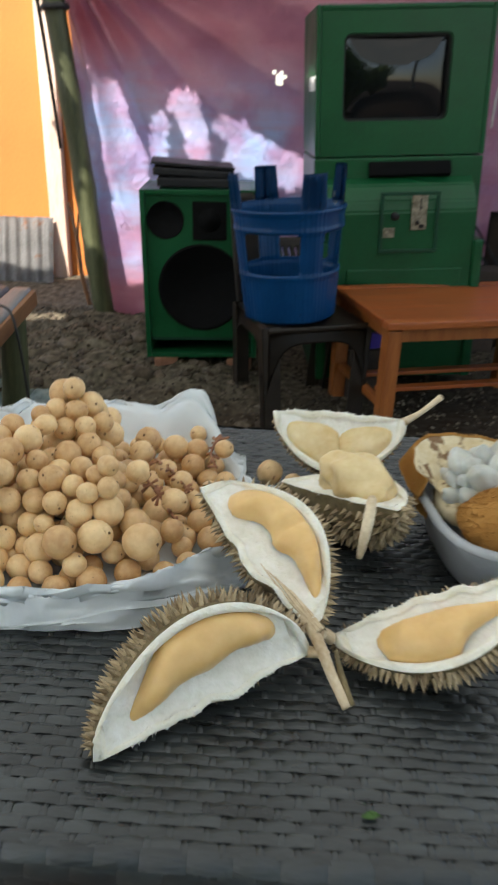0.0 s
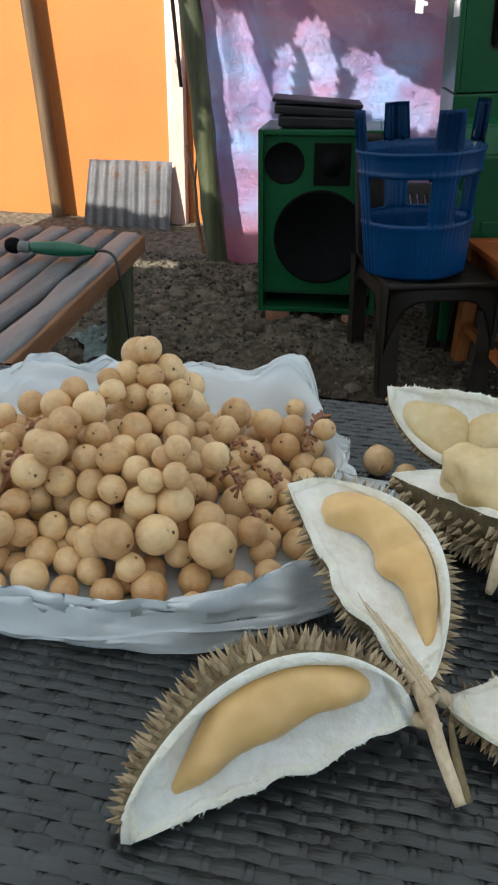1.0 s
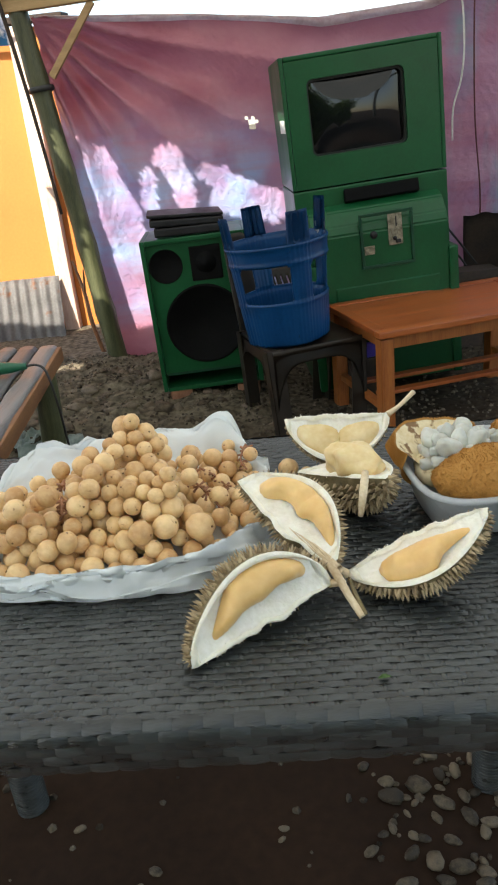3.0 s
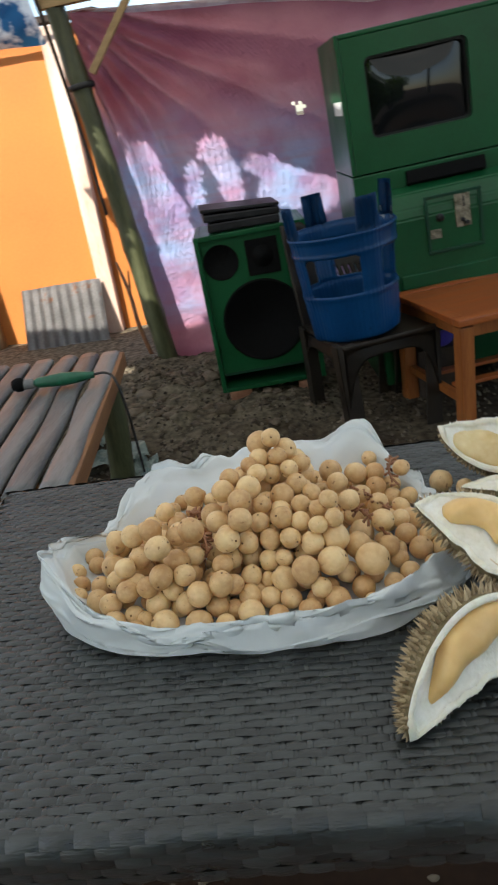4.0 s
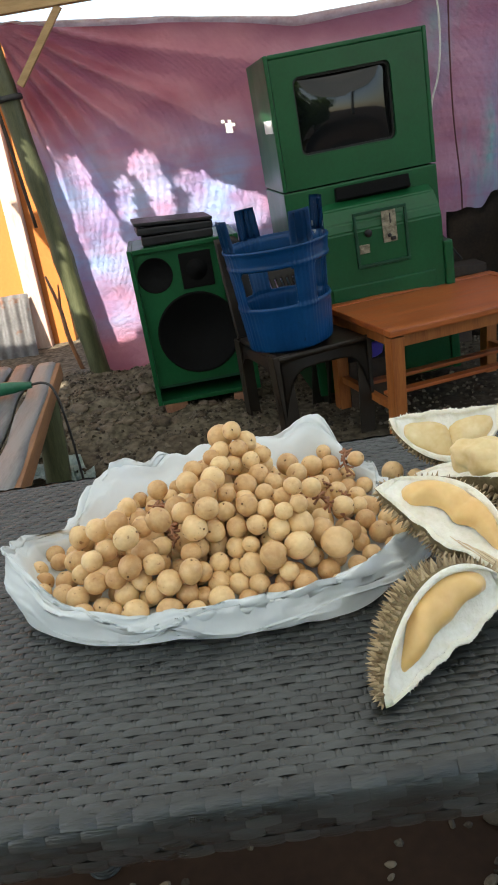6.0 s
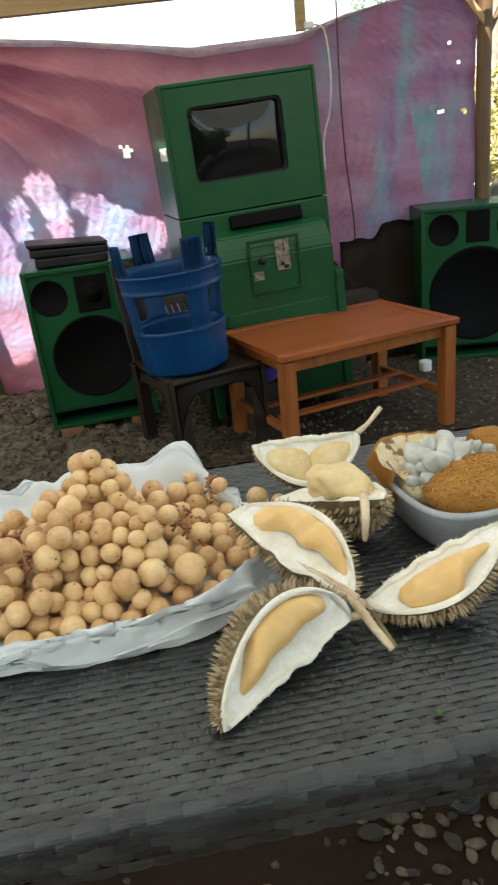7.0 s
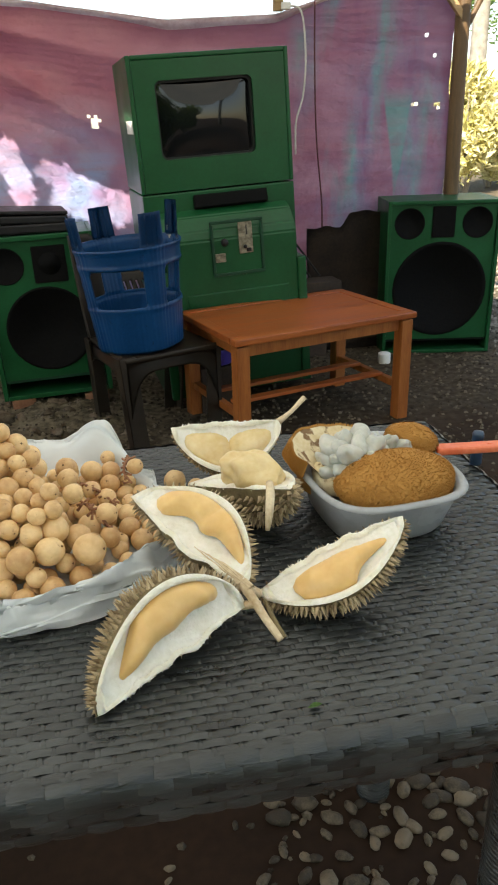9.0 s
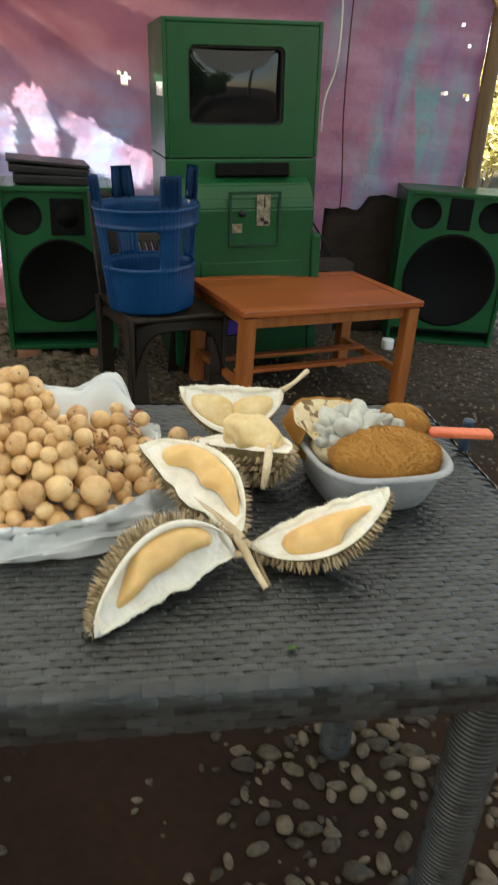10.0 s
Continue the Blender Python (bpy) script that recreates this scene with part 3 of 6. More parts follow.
def corrugated(name, w, h, loc, rotz, lean, label):
    t = thing(name, loc, rotz, label=label, category="metal sheet", rx=lean)
    def f(u, v):
        x = (u - 0.5) * w * (1 - 0.12 * (1 - u) * v)
        return (x, 0.009 * math.sin(u * w / 0.076 * 2 * math.pi) + 0.03 * v * v, v * h + 0.01 * nz(u * 3, v, 2))
    bm = sheet(f, 60, 6)
    bmesh.ops.solidify(bm, geom=bm.faces[:], thickness=0.0015)
    part("sheet", bm, ZINC, t, smooth=True)
    return t


corrugated("corrugated_sheet", 0.62, 0.50, (-1.85, 5.08, -0.06), 4, -14, "rusty grey corrugated iron sheet leaning on the orange wall")
thin = thing("thin_pole", (-2.45, 5.27, -0.05), label="thin weathered wooden pole beside the orange wall", category="post")
part("pole", tube([(0.02, 0, 0), (-0.01, 0, 0.8), (-0.05, 0, 1.5), (-0.08, 0, 2.2)], [0.055, 0.05, 0.048, 0.045], 10, smooth_steps=6), POST_WOOD, thin, smooth=True)
stick = thing("leaning_stick", (-1.15, 4.50, 0.0), label="bent dry stick leaning beside the bamboo post", category="stick")
part("stick", tube([(0.03, 0, 0.0), (-0.01, -0.02, 0.22), (-0.03, 0, 0.42), (-0.08, 0.03, 0.62)], [0.015, 0.014, 0.012, 0.007], 9, smooth_steps=6), RAIL_WOOD, stick, smooth=True)
part("side_shoot", tube([(-0.03, 0, 0.40), (-0.01, -0.03, 0.50), (0.0, -0.04, 0.57)], [0.009, 0.007, 0.004], 8), RAIL_WOOD, stick, smooth=True)
cane = thing("thin_cane", (-1.10, 4.03, 0.95), label="thin dark cane tied along the bamboo post", category="cane")
part("cane", tube([(0.0, 0, 0.0), (-0.045, 0, 0.50), (-0.095, 0, 0.92), (-0.135, 0, 1.16)], [0.009, 0.010, 0.011, 0.011], 8, smooth_steps=5), DARK_WOOD, cane, smooth=True)
part("tie", lathe([(0.064, 0.0), (0.070, 0.006), (0.070, 0.022), (0.064, 0.028)], 16, at=(0.003, 0.07, 0.62), rot=(0, -6, 0), cap=False), CABLE, cane, "black cord tie", smooth=True)
flap = sheet(lambda u, v: (-1.55 - 1.9 * u, 5.02 + 0.26 * v, 2.30 - 0.36 * v + 0.10 * v * u + 0.03 * nz(u * 6, v * 3, 1)), 40, 14)
tagged(part("tarpaulin_flap", flap, FLAP, smooth=True), "crumpled blue and white tarpaulin flap under the roof edge", "tarpaulin", kind="structure")

# ---- things: woven table ----
TABLE_X0, TABLE_X1, TABLE_Y0, TABLE_Y1, TABLE_Z = -0.70, 0.585, 0.378, 1.135, 0.74


def strand_mesh(name, rows, parent, mat=None):
    """Many arched flat strands: rows of (centre, along, across, normal, length, width, lift)."""
    verts, faces = [], []
    for c, a, w, n, ln, wd, lift in rows:
        k0 = len(verts)
        for f, h in ((-0.5, -0.0019), (-0.34, -0.0004), (0.0, 0.0005), (0.34, -0.0004), (0.5, -0.0019)):
            for s, e in ((-0.5, -0.0013), (0.0, 0.0003), (0.5, -0.0013)):
                verts.append(c + a * (f * ln) + w * (s * wd * (1 - 0.12 * abs(f))) + n * (h + e + lift))
        for i in range(4):
            for j in range(2):
                p = k0 + i * 3 + j
                faces.append((p, p + 3, p + 4, p + 1))
    return raw(name, verts, faces, mat or RATTAN, parent)


def build_table():
    rnd = random.Random(5)
    cx, cy = (TABLE_X0 + TABLE_X1) / 2, (TABLE_Y0 + TABLE_Y1) / 2
    t = thing("rattan_table", (cx, cy, 0), label="dark grey woven plastic rattan table with round wrapped legs", category="table")
    X, Y, Z = Vector((1, 0, 0)), Vector((0, 1, 0)), Vector((0, 0, 1))
    hx, hy = (TABLE_X1 - TABLE_X0) / 2, (TABLE_Y1 - TABLE_Y0) / 2
    part("core_panel", box((2 * hx - 0.008, 2 * hy - 0.008, 0.068), (0, 0, TABLE_Z - 0.0028 - 0.034), 0.010), RATTAN_BED, t)
    pitch_y, pitch_x = 0.0108, 0.0268
    rows = []
    n = int((2 * hy - 0.02) / pitch_y)
    for j in range(n):
        y = -hy + 0.014 + pitch_y * j
        off = (j % 2) * 0.5 + 0.06 * math.sin(j * 1.7)
        for i in range(-1, int(2 * hx / pitch_x) + 1):
            x = -hx + (i + 0.5 + off) * pitch_x
            if abs(x) > hx - 0.016:
                continue
            tilt = rnd.gauss(0, 0.022)
            rows.append((Vector((x, y + rnd.gauss(0, 0.0006), TABLE_Z)), (X + Y * rnd.gauss(0, 0.03) + Z * rnd.gauss(0, 0.008)).normalized(), Y, (Z + Y * tilt).normalized(), pitch_x * rnd.uniform(0.96, 1.03), pitch_y * rnd.uniform(1.02, 1.08), rnd.gauss(0, 0.0002)))
    tagged(strand_mesh("woven_top", rows, t), kind="stuff")
    # upright strands that show where the floats end
    ups = [(r[0] - X * (pitch_x / 2) - Z * 0.0002, Y, X, Z, pitch_y * 1.15, 0.0060, rnd.gauss(0, 0.0003)) for r in rows]
    tagged(strand_mesh("cross_weave", ups, t), kind="stuff")
    # woven apron on the four sides
    for face, along, out, half, ext in (("front", X, -Y, hy, hx), ("back", X, Y, hy, hx), ("side", Y, X, hx, hy), ("side", Y, -X, hx, hy)):
        rows = []
        for k in range(5):
            z = TABLE_Z - (0.0042 if k == 0 else 0.011 + 0.0133 * (k - 0.35))
            off = (k % 2) * 0.5
            for i in range(-1, int(2 * ext / 0.033) + 1):
                a = -ext + (i + 0.5 + off) * 0.033
                if abs(a) > ext - 0.015:
                    continue
                o = out * (half + (0.0 if k else -0.0042))
                nn = (out + Z * ((1.0, 0.42, 0.20, 0.08, 0.0)[k] + rnd.gauss(0, 0.04))).normalized()
                rows.append((along * a + o + Z * z, (along + Z * rnd.gauss(0, 0.02)).normalized(), nn.cross(along).normalized(), nn, 0.0335, 0.0135 if k else 0.0160, rnd.gauss(0, 0.0004)))
        tagged(strand_mesh("woven_apron", rows, t), kind="stuff")
    prof = []
    m = 84
    for k in range(m + 1):
        z = 0.67 * k / m
        r = 0.036 * (0.93 + 0.07 * z / 0.67)
        prof += [(r - 0.0014, z), (r + 0.0006, z + 0.002), (r + 0.0010, z + 0.004), (r + 0.0002, z + 0.006)]
    leg_at = [(0.43, 0.455), (0.43, 0.925), (-0.545, 0.455), (-0.545, 0.925)]
    first = None
    for x, y in leg_at:
        if first is None:
            first = part("leg", lathe(prof, 20), RATTAN, t, smooth=True)
            first.location = (x - cx, y - cy, 0)
        else:
            o = new("leg", first.data); o.parent = t; o.location = (x - cx, y - cy, 0)
    return t


build_table()

# ---- things: sack of langsat ----
BAG_C = Vector((-0.215, 0.832))


def bag_radius(a):
    c, s = math.cos(a), math.sin(a)
    rx, ry = ((0.255 if s > 0 else 0.298) if c > 0 else (0.236 if s > 0 else 0.284)), (0.218 if s > 0 else 0.232)
    r = (abs(c / rx) ** 2.5 + abs(s / ry) ** 2.5) ** (-1 / 2.5)
    return r * (1 + 0.05 * nz(c * 1.3, s * 1.3, 2.0, 1.6) - 0.13 * bump_at(a, radians(150), 0.32))


def bump_at(a, centre, width):
    d = (a - centre + math.pi) % (2 * math.pi) - math.pi
    return math.exp(-(d / width) ** 2)


def build_bag():
    t = thing("plastic_sack", (BAG_C.x, BAG_C.y, TABLE_Z), label="crumpled white plastic sack spread open under the fruit", category="sack")
    nu, nv = 260, 34

    def f(u, v):
        a = 2 * math.pi * u
        c, s = math.cos(a), math.sin(a)
        R = bag_radius(a)
        rim = 0.040 + 0.020 * bump_at(a, radians(90), 1.0) + 0.044 * bump_at(a, radians(46), 0.17) + 0.024 * bump_at(a, radians(142), 0.40) + 0.058 * bump_at(a, radians(206), 0.30) + 0.012 * nz(c * 2, s * 2, 7, 2.2)
        rim += 0.018 * bump_at(a, radians(-40), 0.35)
        # from the skirt on the table up over the rim and down under the fruit
        k = bump_at(a, radians(110), 0.9)
        prof = [(1.0 - 0.05 * k, 0.004), (1.01 - 0.02 * k, 0.5 * rim), (0.995, 0.92 * rim), (0.975 + 0.01 * k, rim), (0.945 - 0.04 * k, (0.86 - 0.10 * k) * rim), (0.905 - 0.09 * k, (0.35 + 0.10 * k) * rim), (0.84 - 0.12 * k, 0.012), (0.0, 0.006)]
        k = v * (len(prof) - 1)
        i = min(int(k), len(prof) - 2)
        g = k - i
        r = prof[i][0] + (prof[i + 1][0] - prof[i][0]) * g
        z = prof[i][1] + (prof[i + 1][1] - prof[i][1]) * g
        w = math.exp(-((v - 0.30) / 0.28) ** 2)
        x, y = c * R * r, s * R * r
        fold = 0.005 * math.sin(a * 7 + 3 * nz(c, s, 1, 2) + v * 4) + 0.008 * nz(x, y, v, 11) + 0.003 * nz(x, y, v * 3, 40)
        tri = abs((a * 2.4 + 1.3 * v + 1.1 * nz(c, s, 5, 1.5)) % 1.0 - 0.5) - 0.25
        fold += 0.022 * tri + 0.006 * (abs((a * 5.3 - 2.2 * v + 0.8 * nz(c, s, 8, 2)) % 1.0 - 0.5) - 0.25)
        sharp = 0.020 * (1 - abs(2.6 * nz(x + 3, y, v, 6))) + 0.006 * (1 - abs(2.6 * nz(x, y + 5, v * 2, 13)))
        x += c * fold * w; y += s * fold * w
        z = max(z + (fold * 0.6 + sharp - 0.011) * w, 0.0035)
        return (x, y, z)
    cut = 0.43
    part("folded_rim", sheet(lambda u, v: f(u, v * cut), nu, 30), BAG, t, "crumpled rolled edge of the sack", smooth=True)
    bm = sheet(lambda u, v: f(u, cut + v * (1 - cut)), nu, 18)
    bmesh.ops.remove_doubles(bm, verts=bm.verts[:], dist=0.0004)
    part("sack_floor", bm, BAG, t, smooth=True)
    return t


build_bag()


def pile_height(x, y):
    """Top of the heap of fruit above the table."""
    def hump(h, cx, cy, rx, ry):
        return h * math.exp(-((x - cx) / rx) ** 4 - ((y - cy) / ry) ** 4)
    return max(hump(0.140, -0.180, 0.765, 0.100, 0.090), hump(0.168, -0.180, 0.875, 0.062, 0.065), hump(0.086, -0.330, 0.760, 0.105, 0.135),
               hump(0.066, -0.030, 0.840, 0.110, 0.170), hump(0.070, -0.200, 0.720, 0.200, 0.105))


def fruit_mesh(k):
    rnd = random.Random(40 + k)
    bm = bmesh.new()
    bmesh.ops.create_uvsphere(bm, u_segments=18, v_segments=12, radius=1)
    for v in bm.verts:
        z = v.co.z
        v.co *= 1 + 0.035 * nz(v.co.x + k * 5, v.co.y, v.co.z, 1.3)
        v.co.z *= 1.0 + 0.05 * k
        if z > 0.86:
            v.co.z -= 0.10 * (z - 0.86) / 0.14
    lathe([(0.08, 0.90 + 0.05 * k), (0.10, 0.945 + 0.05 * k), (0.04, 0.97 + 0.05 * k)], 7, bm)
    for f in bm.faces:
        c = f.calc_center_median()
        f.material_index = 1 if math.hypot(c.x, c.y) < 0.10 and c.z > 0.85 else 0
    bmesh.ops.recalc_face_normals(bm, faces=bm.faces)
    me = bpy.data.meshes.new("langsat")
    bm.to_mesh(me); bm.free()
    me.materials.append(LANGSAT); me.materials.append(CALYX)
    me.polygons.foreach_set("use_smooth", [True] * len(me.polygons))
    return me


FRUIT = [fruit_mesh(k) for k in range(4)]
rnd_fruit = random.Random(11)


def langsat(x, y, z, r, label="ripe pale brown langsat fruit in the heap"):
    o = new("langsat", FRUIT[rnd_fruit.randrange(4)])
    o.matrix_basis = pose(x, y, z, rnd_fruit.uniform(-110, 110), rnd_fruit.uniform(-110, 110), rnd_fruit.uniform(0, 360)) @ Matrix.Diagonal((r, r, r, 1))
    return tagged(o, label, "langsat", "heap of langsat")


# the bunches that show most: place and radius of their fruit
LEFT_BUNCH = (
    (-0.277, 0.711, 0.852, 0.0158), (-0.3, 0.701, 0.815, 0.0161), (-0.316, 0.684, 0.848, 0.0148), (-0.353, 0.727, 0.81, 0.0144),
    (-0.369, 0.707, 0.81, 0.0134), (-0.364, 0.679, 0.794, 0.014), (-0.316, 0.671, 0.815, 0.0149), (-0.338, 0.679, 0.797, 0.0139),
    (-0.329, 0.677, 0.773, 0.0155), (-0.289, 0.677, 0.81, 0.0136), (-0.307, 0.68, 0.788, 0.0131), (-0.271, 0.656, 0.795, 0.0155),
    (-0.29, 0.666, 0.777, 0.0144), (-0.303, 0.678, 0.762, 0.0119), (-0.274, 0.638, 0.767, 0.0157), (-0.316, 0.641, 0.768, 0.0174),
    (-0.344, 0.658, 0.764, 0.0103), (-0.335, 0.74, 0.841, 0.0151), (-0.307, 0.754, 0.821, 0.0129), (-0.338, 0.847, 0.808, 0.0142),
    (-0.34, 0.772, 0.831, 0.0117), (-0.367, 0.763, 0.823, 0.0156), (-0.399, 0.788, 0.803, 0.0146), (-0.28, 0.716, 0.811, 0.0126),
)
MIDDLE_BUNCH = (
    (-0.242, 0.634, 0.764, 0.0128), (-0.252, 0.66, 0.772, 0.0136), (-0.243, 0.659, 0.804, 0.0147), (-0.231, 0.676, 0.79, 0.0128),
    (-0.242, 0.692, 0.81, 0.0129), (-0.234, 0.708, 0.834, 0.0158), (-0.211, 0.719, 0.82, 0.0145), (-0.215, 0.716, 0.856, 0.0149),
    (-0.216, 0.752, 0.863, 0.0154), (-0.206, 0.785, 0.863, 0.0166), (-0.251, 0.761, 0.831, 0.0152), (-0.263, 0.805, 0.818, 0.0166),
    (-0.24, 0.784, 0.863, 0.0152), (-0.232, 0.808, 0.868, 0.0139), (-0.194, 0.742, 0.834, 0.0132), (-0.19, 0.762, 0.848, 0.0126),
    (-0.286, 0.819, 0.842, 0.0143), (-0.21, 0.694, 0.788, 0.0131), (-0.213, 0.674, 0.773, 0.0144), (-0.211, 0.646, 0.768, 0.0163),
)
TOP_BUNCH = (
    (-0.191, 0.882, 0.882, 0.0179), (-0.192, 0.851, 0.873, 0.0136), (-0.173, 0.864, 0.896, 0.0136), (-0.167, 0.848, 0.874, 0.0127),
    (-0.156, 0.873, 0.872, 0.0162), (-0.195, 0.815, 0.868, 0.0124), (-0.178, 0.835, 0.855, 0.0142), (-0.144, 0.811, 0.847, 0.0147),
    (-0.164, 0.791, 0.843, 0.016), (-0.152, 0.829, 0.862, 0.0126), (-0.135, 0.845, 0.861, 0.0127), (-0.206, 0.834, 0.872, 0.0118),
)
FRONT_BUNCH = (
    (-0.14, 0.761, 0.843, 0.0126), (-0.118, 0.74, 0.846, 0.0109), (-0.104, 0.736, 0.86, 0.0115), (-0.089, 0.847, 0.823, 0.0146),
    (-0.165, 0.733, 0.843, 0.0145), (-0.142, 0.731, 0.836, 0.0123), (-0.12, 0.71, 0.84, 0.0113), (-0.1, 0.716, 0.844, 0.0121),
    (-0.101, 0.714, 0.817, 0.0173), (-0.13, 0.706, 0.818, 0.0151), (-0.156, 0.708, 0.827, 0.0128), (-0.182, 0.723, 0.819, 0.0139),
    (-0.186, 0.709, 0.798, 0.0138), (-0.167, 0.7, 0.805, 0.0108), (-0.141, 0.668, 0.805, 0.0174), (-0.108, 0.683, 0.804, 0.0177),
    (-0.074, 0.721, 0.798, 0.0169), (-0.06, 0.686, 0.799, 0.0199), (-0.169, 0.684, 0.785, 0.0158), (-0.189, 0.696, 0.779, 0.0102),
    (-0.188, 0.674, 0.767, 0.0137), (-0.163, 0.665, 0.769, 0.0128), (-0.132, 0.668, 0.763, 0.0129), (-0.125, 0.661, 0.783, 0.0126),
)
LOW_BUNCH = (
    (-0.038, 0.767, 0.803, 0.0145), (-0.009, 0.767, 0.778, 0.014), (0.006, 0.745, 0.769, 0.0153), (-0.037, 0.821, 0.799, 0.0137),
    (-0.059, 0.926, 0.794, 0.0166), (-0.031, 0.929, 0.79, 0.015), (-0.034, 0.969, 0.795, 0.0118), (-0.078, 0.767, 0.838, 0.0135),
    (-0.024, 0.727, 0.768, 0.0121), (0.019, 0.762, 0.778, 0.0109), (-0.035, 0.73, 0.787, 0.0135), (0.007, 0.907, 0.804, 0.0121),
    (-0.058, 0.835, 0.807, 0.0129), (-0.033, 0.9, 0.781, 0.0156), (-0.096, 0.927, 0.802, 0.0175),
)
SHOWN = LEFT_BUNCH + MIDDLE_BUNCH + TOP_BUNCH + FRONT_BUNCH + LOW_BUNCH


def build_heap():
    placed = []
    shown = np.array(SHOWN)

    def rest(x, y, r):
        z = TABLE_Z + 0.010 + r
        if placed:
            a = np.array(placed)
            d2 = (a[:, 0] - x) ** 2 + (a[:, 1] - y) ** 2
            m = d2 < (a[:, 3] + r) ** 2
            if m.any():
                z = max(z, float((a[m, 2] + np.sqrt((a[m, 3] + r) ** 2 - d2[m])).max()))
        return z

    def inside(x, y, r):
        a = math.atan2(y - BAG_C.y, x - BAG_C.x)
        lim = 0.955 - 0.17 * bump_at(a, radians(110), 0.9)
        return math.hypot(x - BAG_C.x, y - BAG_C.y) < bag_radius(a) * lim - r
    tries = 0
    while tries < 9000 and len(placed) < 420:
        tries += 1
        r = rnd_fruit.choice((0.0125, 0.0135, 0.0145, 0.0150, 0.0160, 0.0172))
        x, y = rnd_fruit.uniform(-0.46, 0.055), rnd_fruit.uniform(0.60, 1.005)
        if not inside(x, y, r):
            continue
        best = (rest(x, y, r), x, y)
        for _ in range(12):
            px, py = best[1] + rnd_fruit.gauss(0, 0.010), best[2] + rnd_fruit.gauss(0, 0.010)
            if inside(px, py, r):
                best = min(best, (rest(px, py, r), px, py))
        z, x, y = best
        if z + r * 0.75 - TABLE_Z > max(pile_height(x, y) - 0.016, 0.032):
            continue
        d = np.sqrt((shown[:, 0] - x) ** 2 + (shown[:, 1] - y) ** 2 + (shown[:, 2] - z) ** 2) - shown[:, 3] - r
        if d.min() < -0.0040:
            continue
        placed.append((x, y, z, r))
    for x, y, z, r in placed:
        langsat(x, y, z, r)
    for x, y, z, r in SHOWN:
        langsat(x, y, z, r, "large pale langsat fruit on the front of the heap" if r > 0.0158 else "ripe pale brown langsat fruit on top of the heap")


build_heap()
langsat(0.068, 0.935, TABLE_Z + 0.0185, 0.0175, "single loose langsat fruit on the woven table")
langsat(0.100, 0.915, TABLE_Z + 0.0145, 0.0135, "small loose langsat fruit on the woven table")


def stem_cluster(points, rad):
    points = [(p[0], p[1], p[2] - 0.005) for p in points]
    t = thing("fruit_stem", points[0], label="reddish brown dried fruit stem with short side stalks", category="stem")
    P = [Vector(p) - Vector(points[0]) for p in points]
    rad *= 0.50
    bm = tube(P, rad, 7)
    rr = random.Random(int(points[0][0] * 1000))
    for k in range(30):
        i = rr.randrange(len(P) - 1)
        p = P[i].lerp(P[i + 1], rr.random())
        part("side_stalk", tube([p, p + Vector((rr.uniform(-0.011, 0.011), rr.uniform(-0.011, 0.011), rr.uniform(-0.009, 0.004)))], [rad * 0.6, rad * 1.2], 6, None, 2), STEM, t, smooth=True)
    part("stalk", bm, STEM, t, smooth=True)


stem_cluster([(0.004, 0.955, 0.802), (-0.006, 0.935, 0.806), (-0.010, 0.905, 0.800), (0.000, 0.885, 0.792)], 0.0034)
stem_cluster([(-0.085, 0.800, 0.826), (-0.068, 0.780, 0.822), (-0.052, 0.765, 0.812), (-0.038, 0.750, 0.800), (-0.028, 0.735, 0.795)], 0.0036)
stem_cluster([(-0.070, 0.835, 0.825), (-0.045, 0.820, 0.815), (-0.025, 0.800, 0.802)], 0.0032)
stem_cluster([(-0.272, 0.760, 0.826), (-0.268, 0.742, 0.828), (-0.262, 0.715, 0.820)], 0.0040)
stem_cluster([(-0.300, 0.845, 0.810), (-0.290, 0.830, 0.816), (-0.270, 0.815, 0.820)], 0.0034)


# ---- things: opened durian ----
EDGES = {}


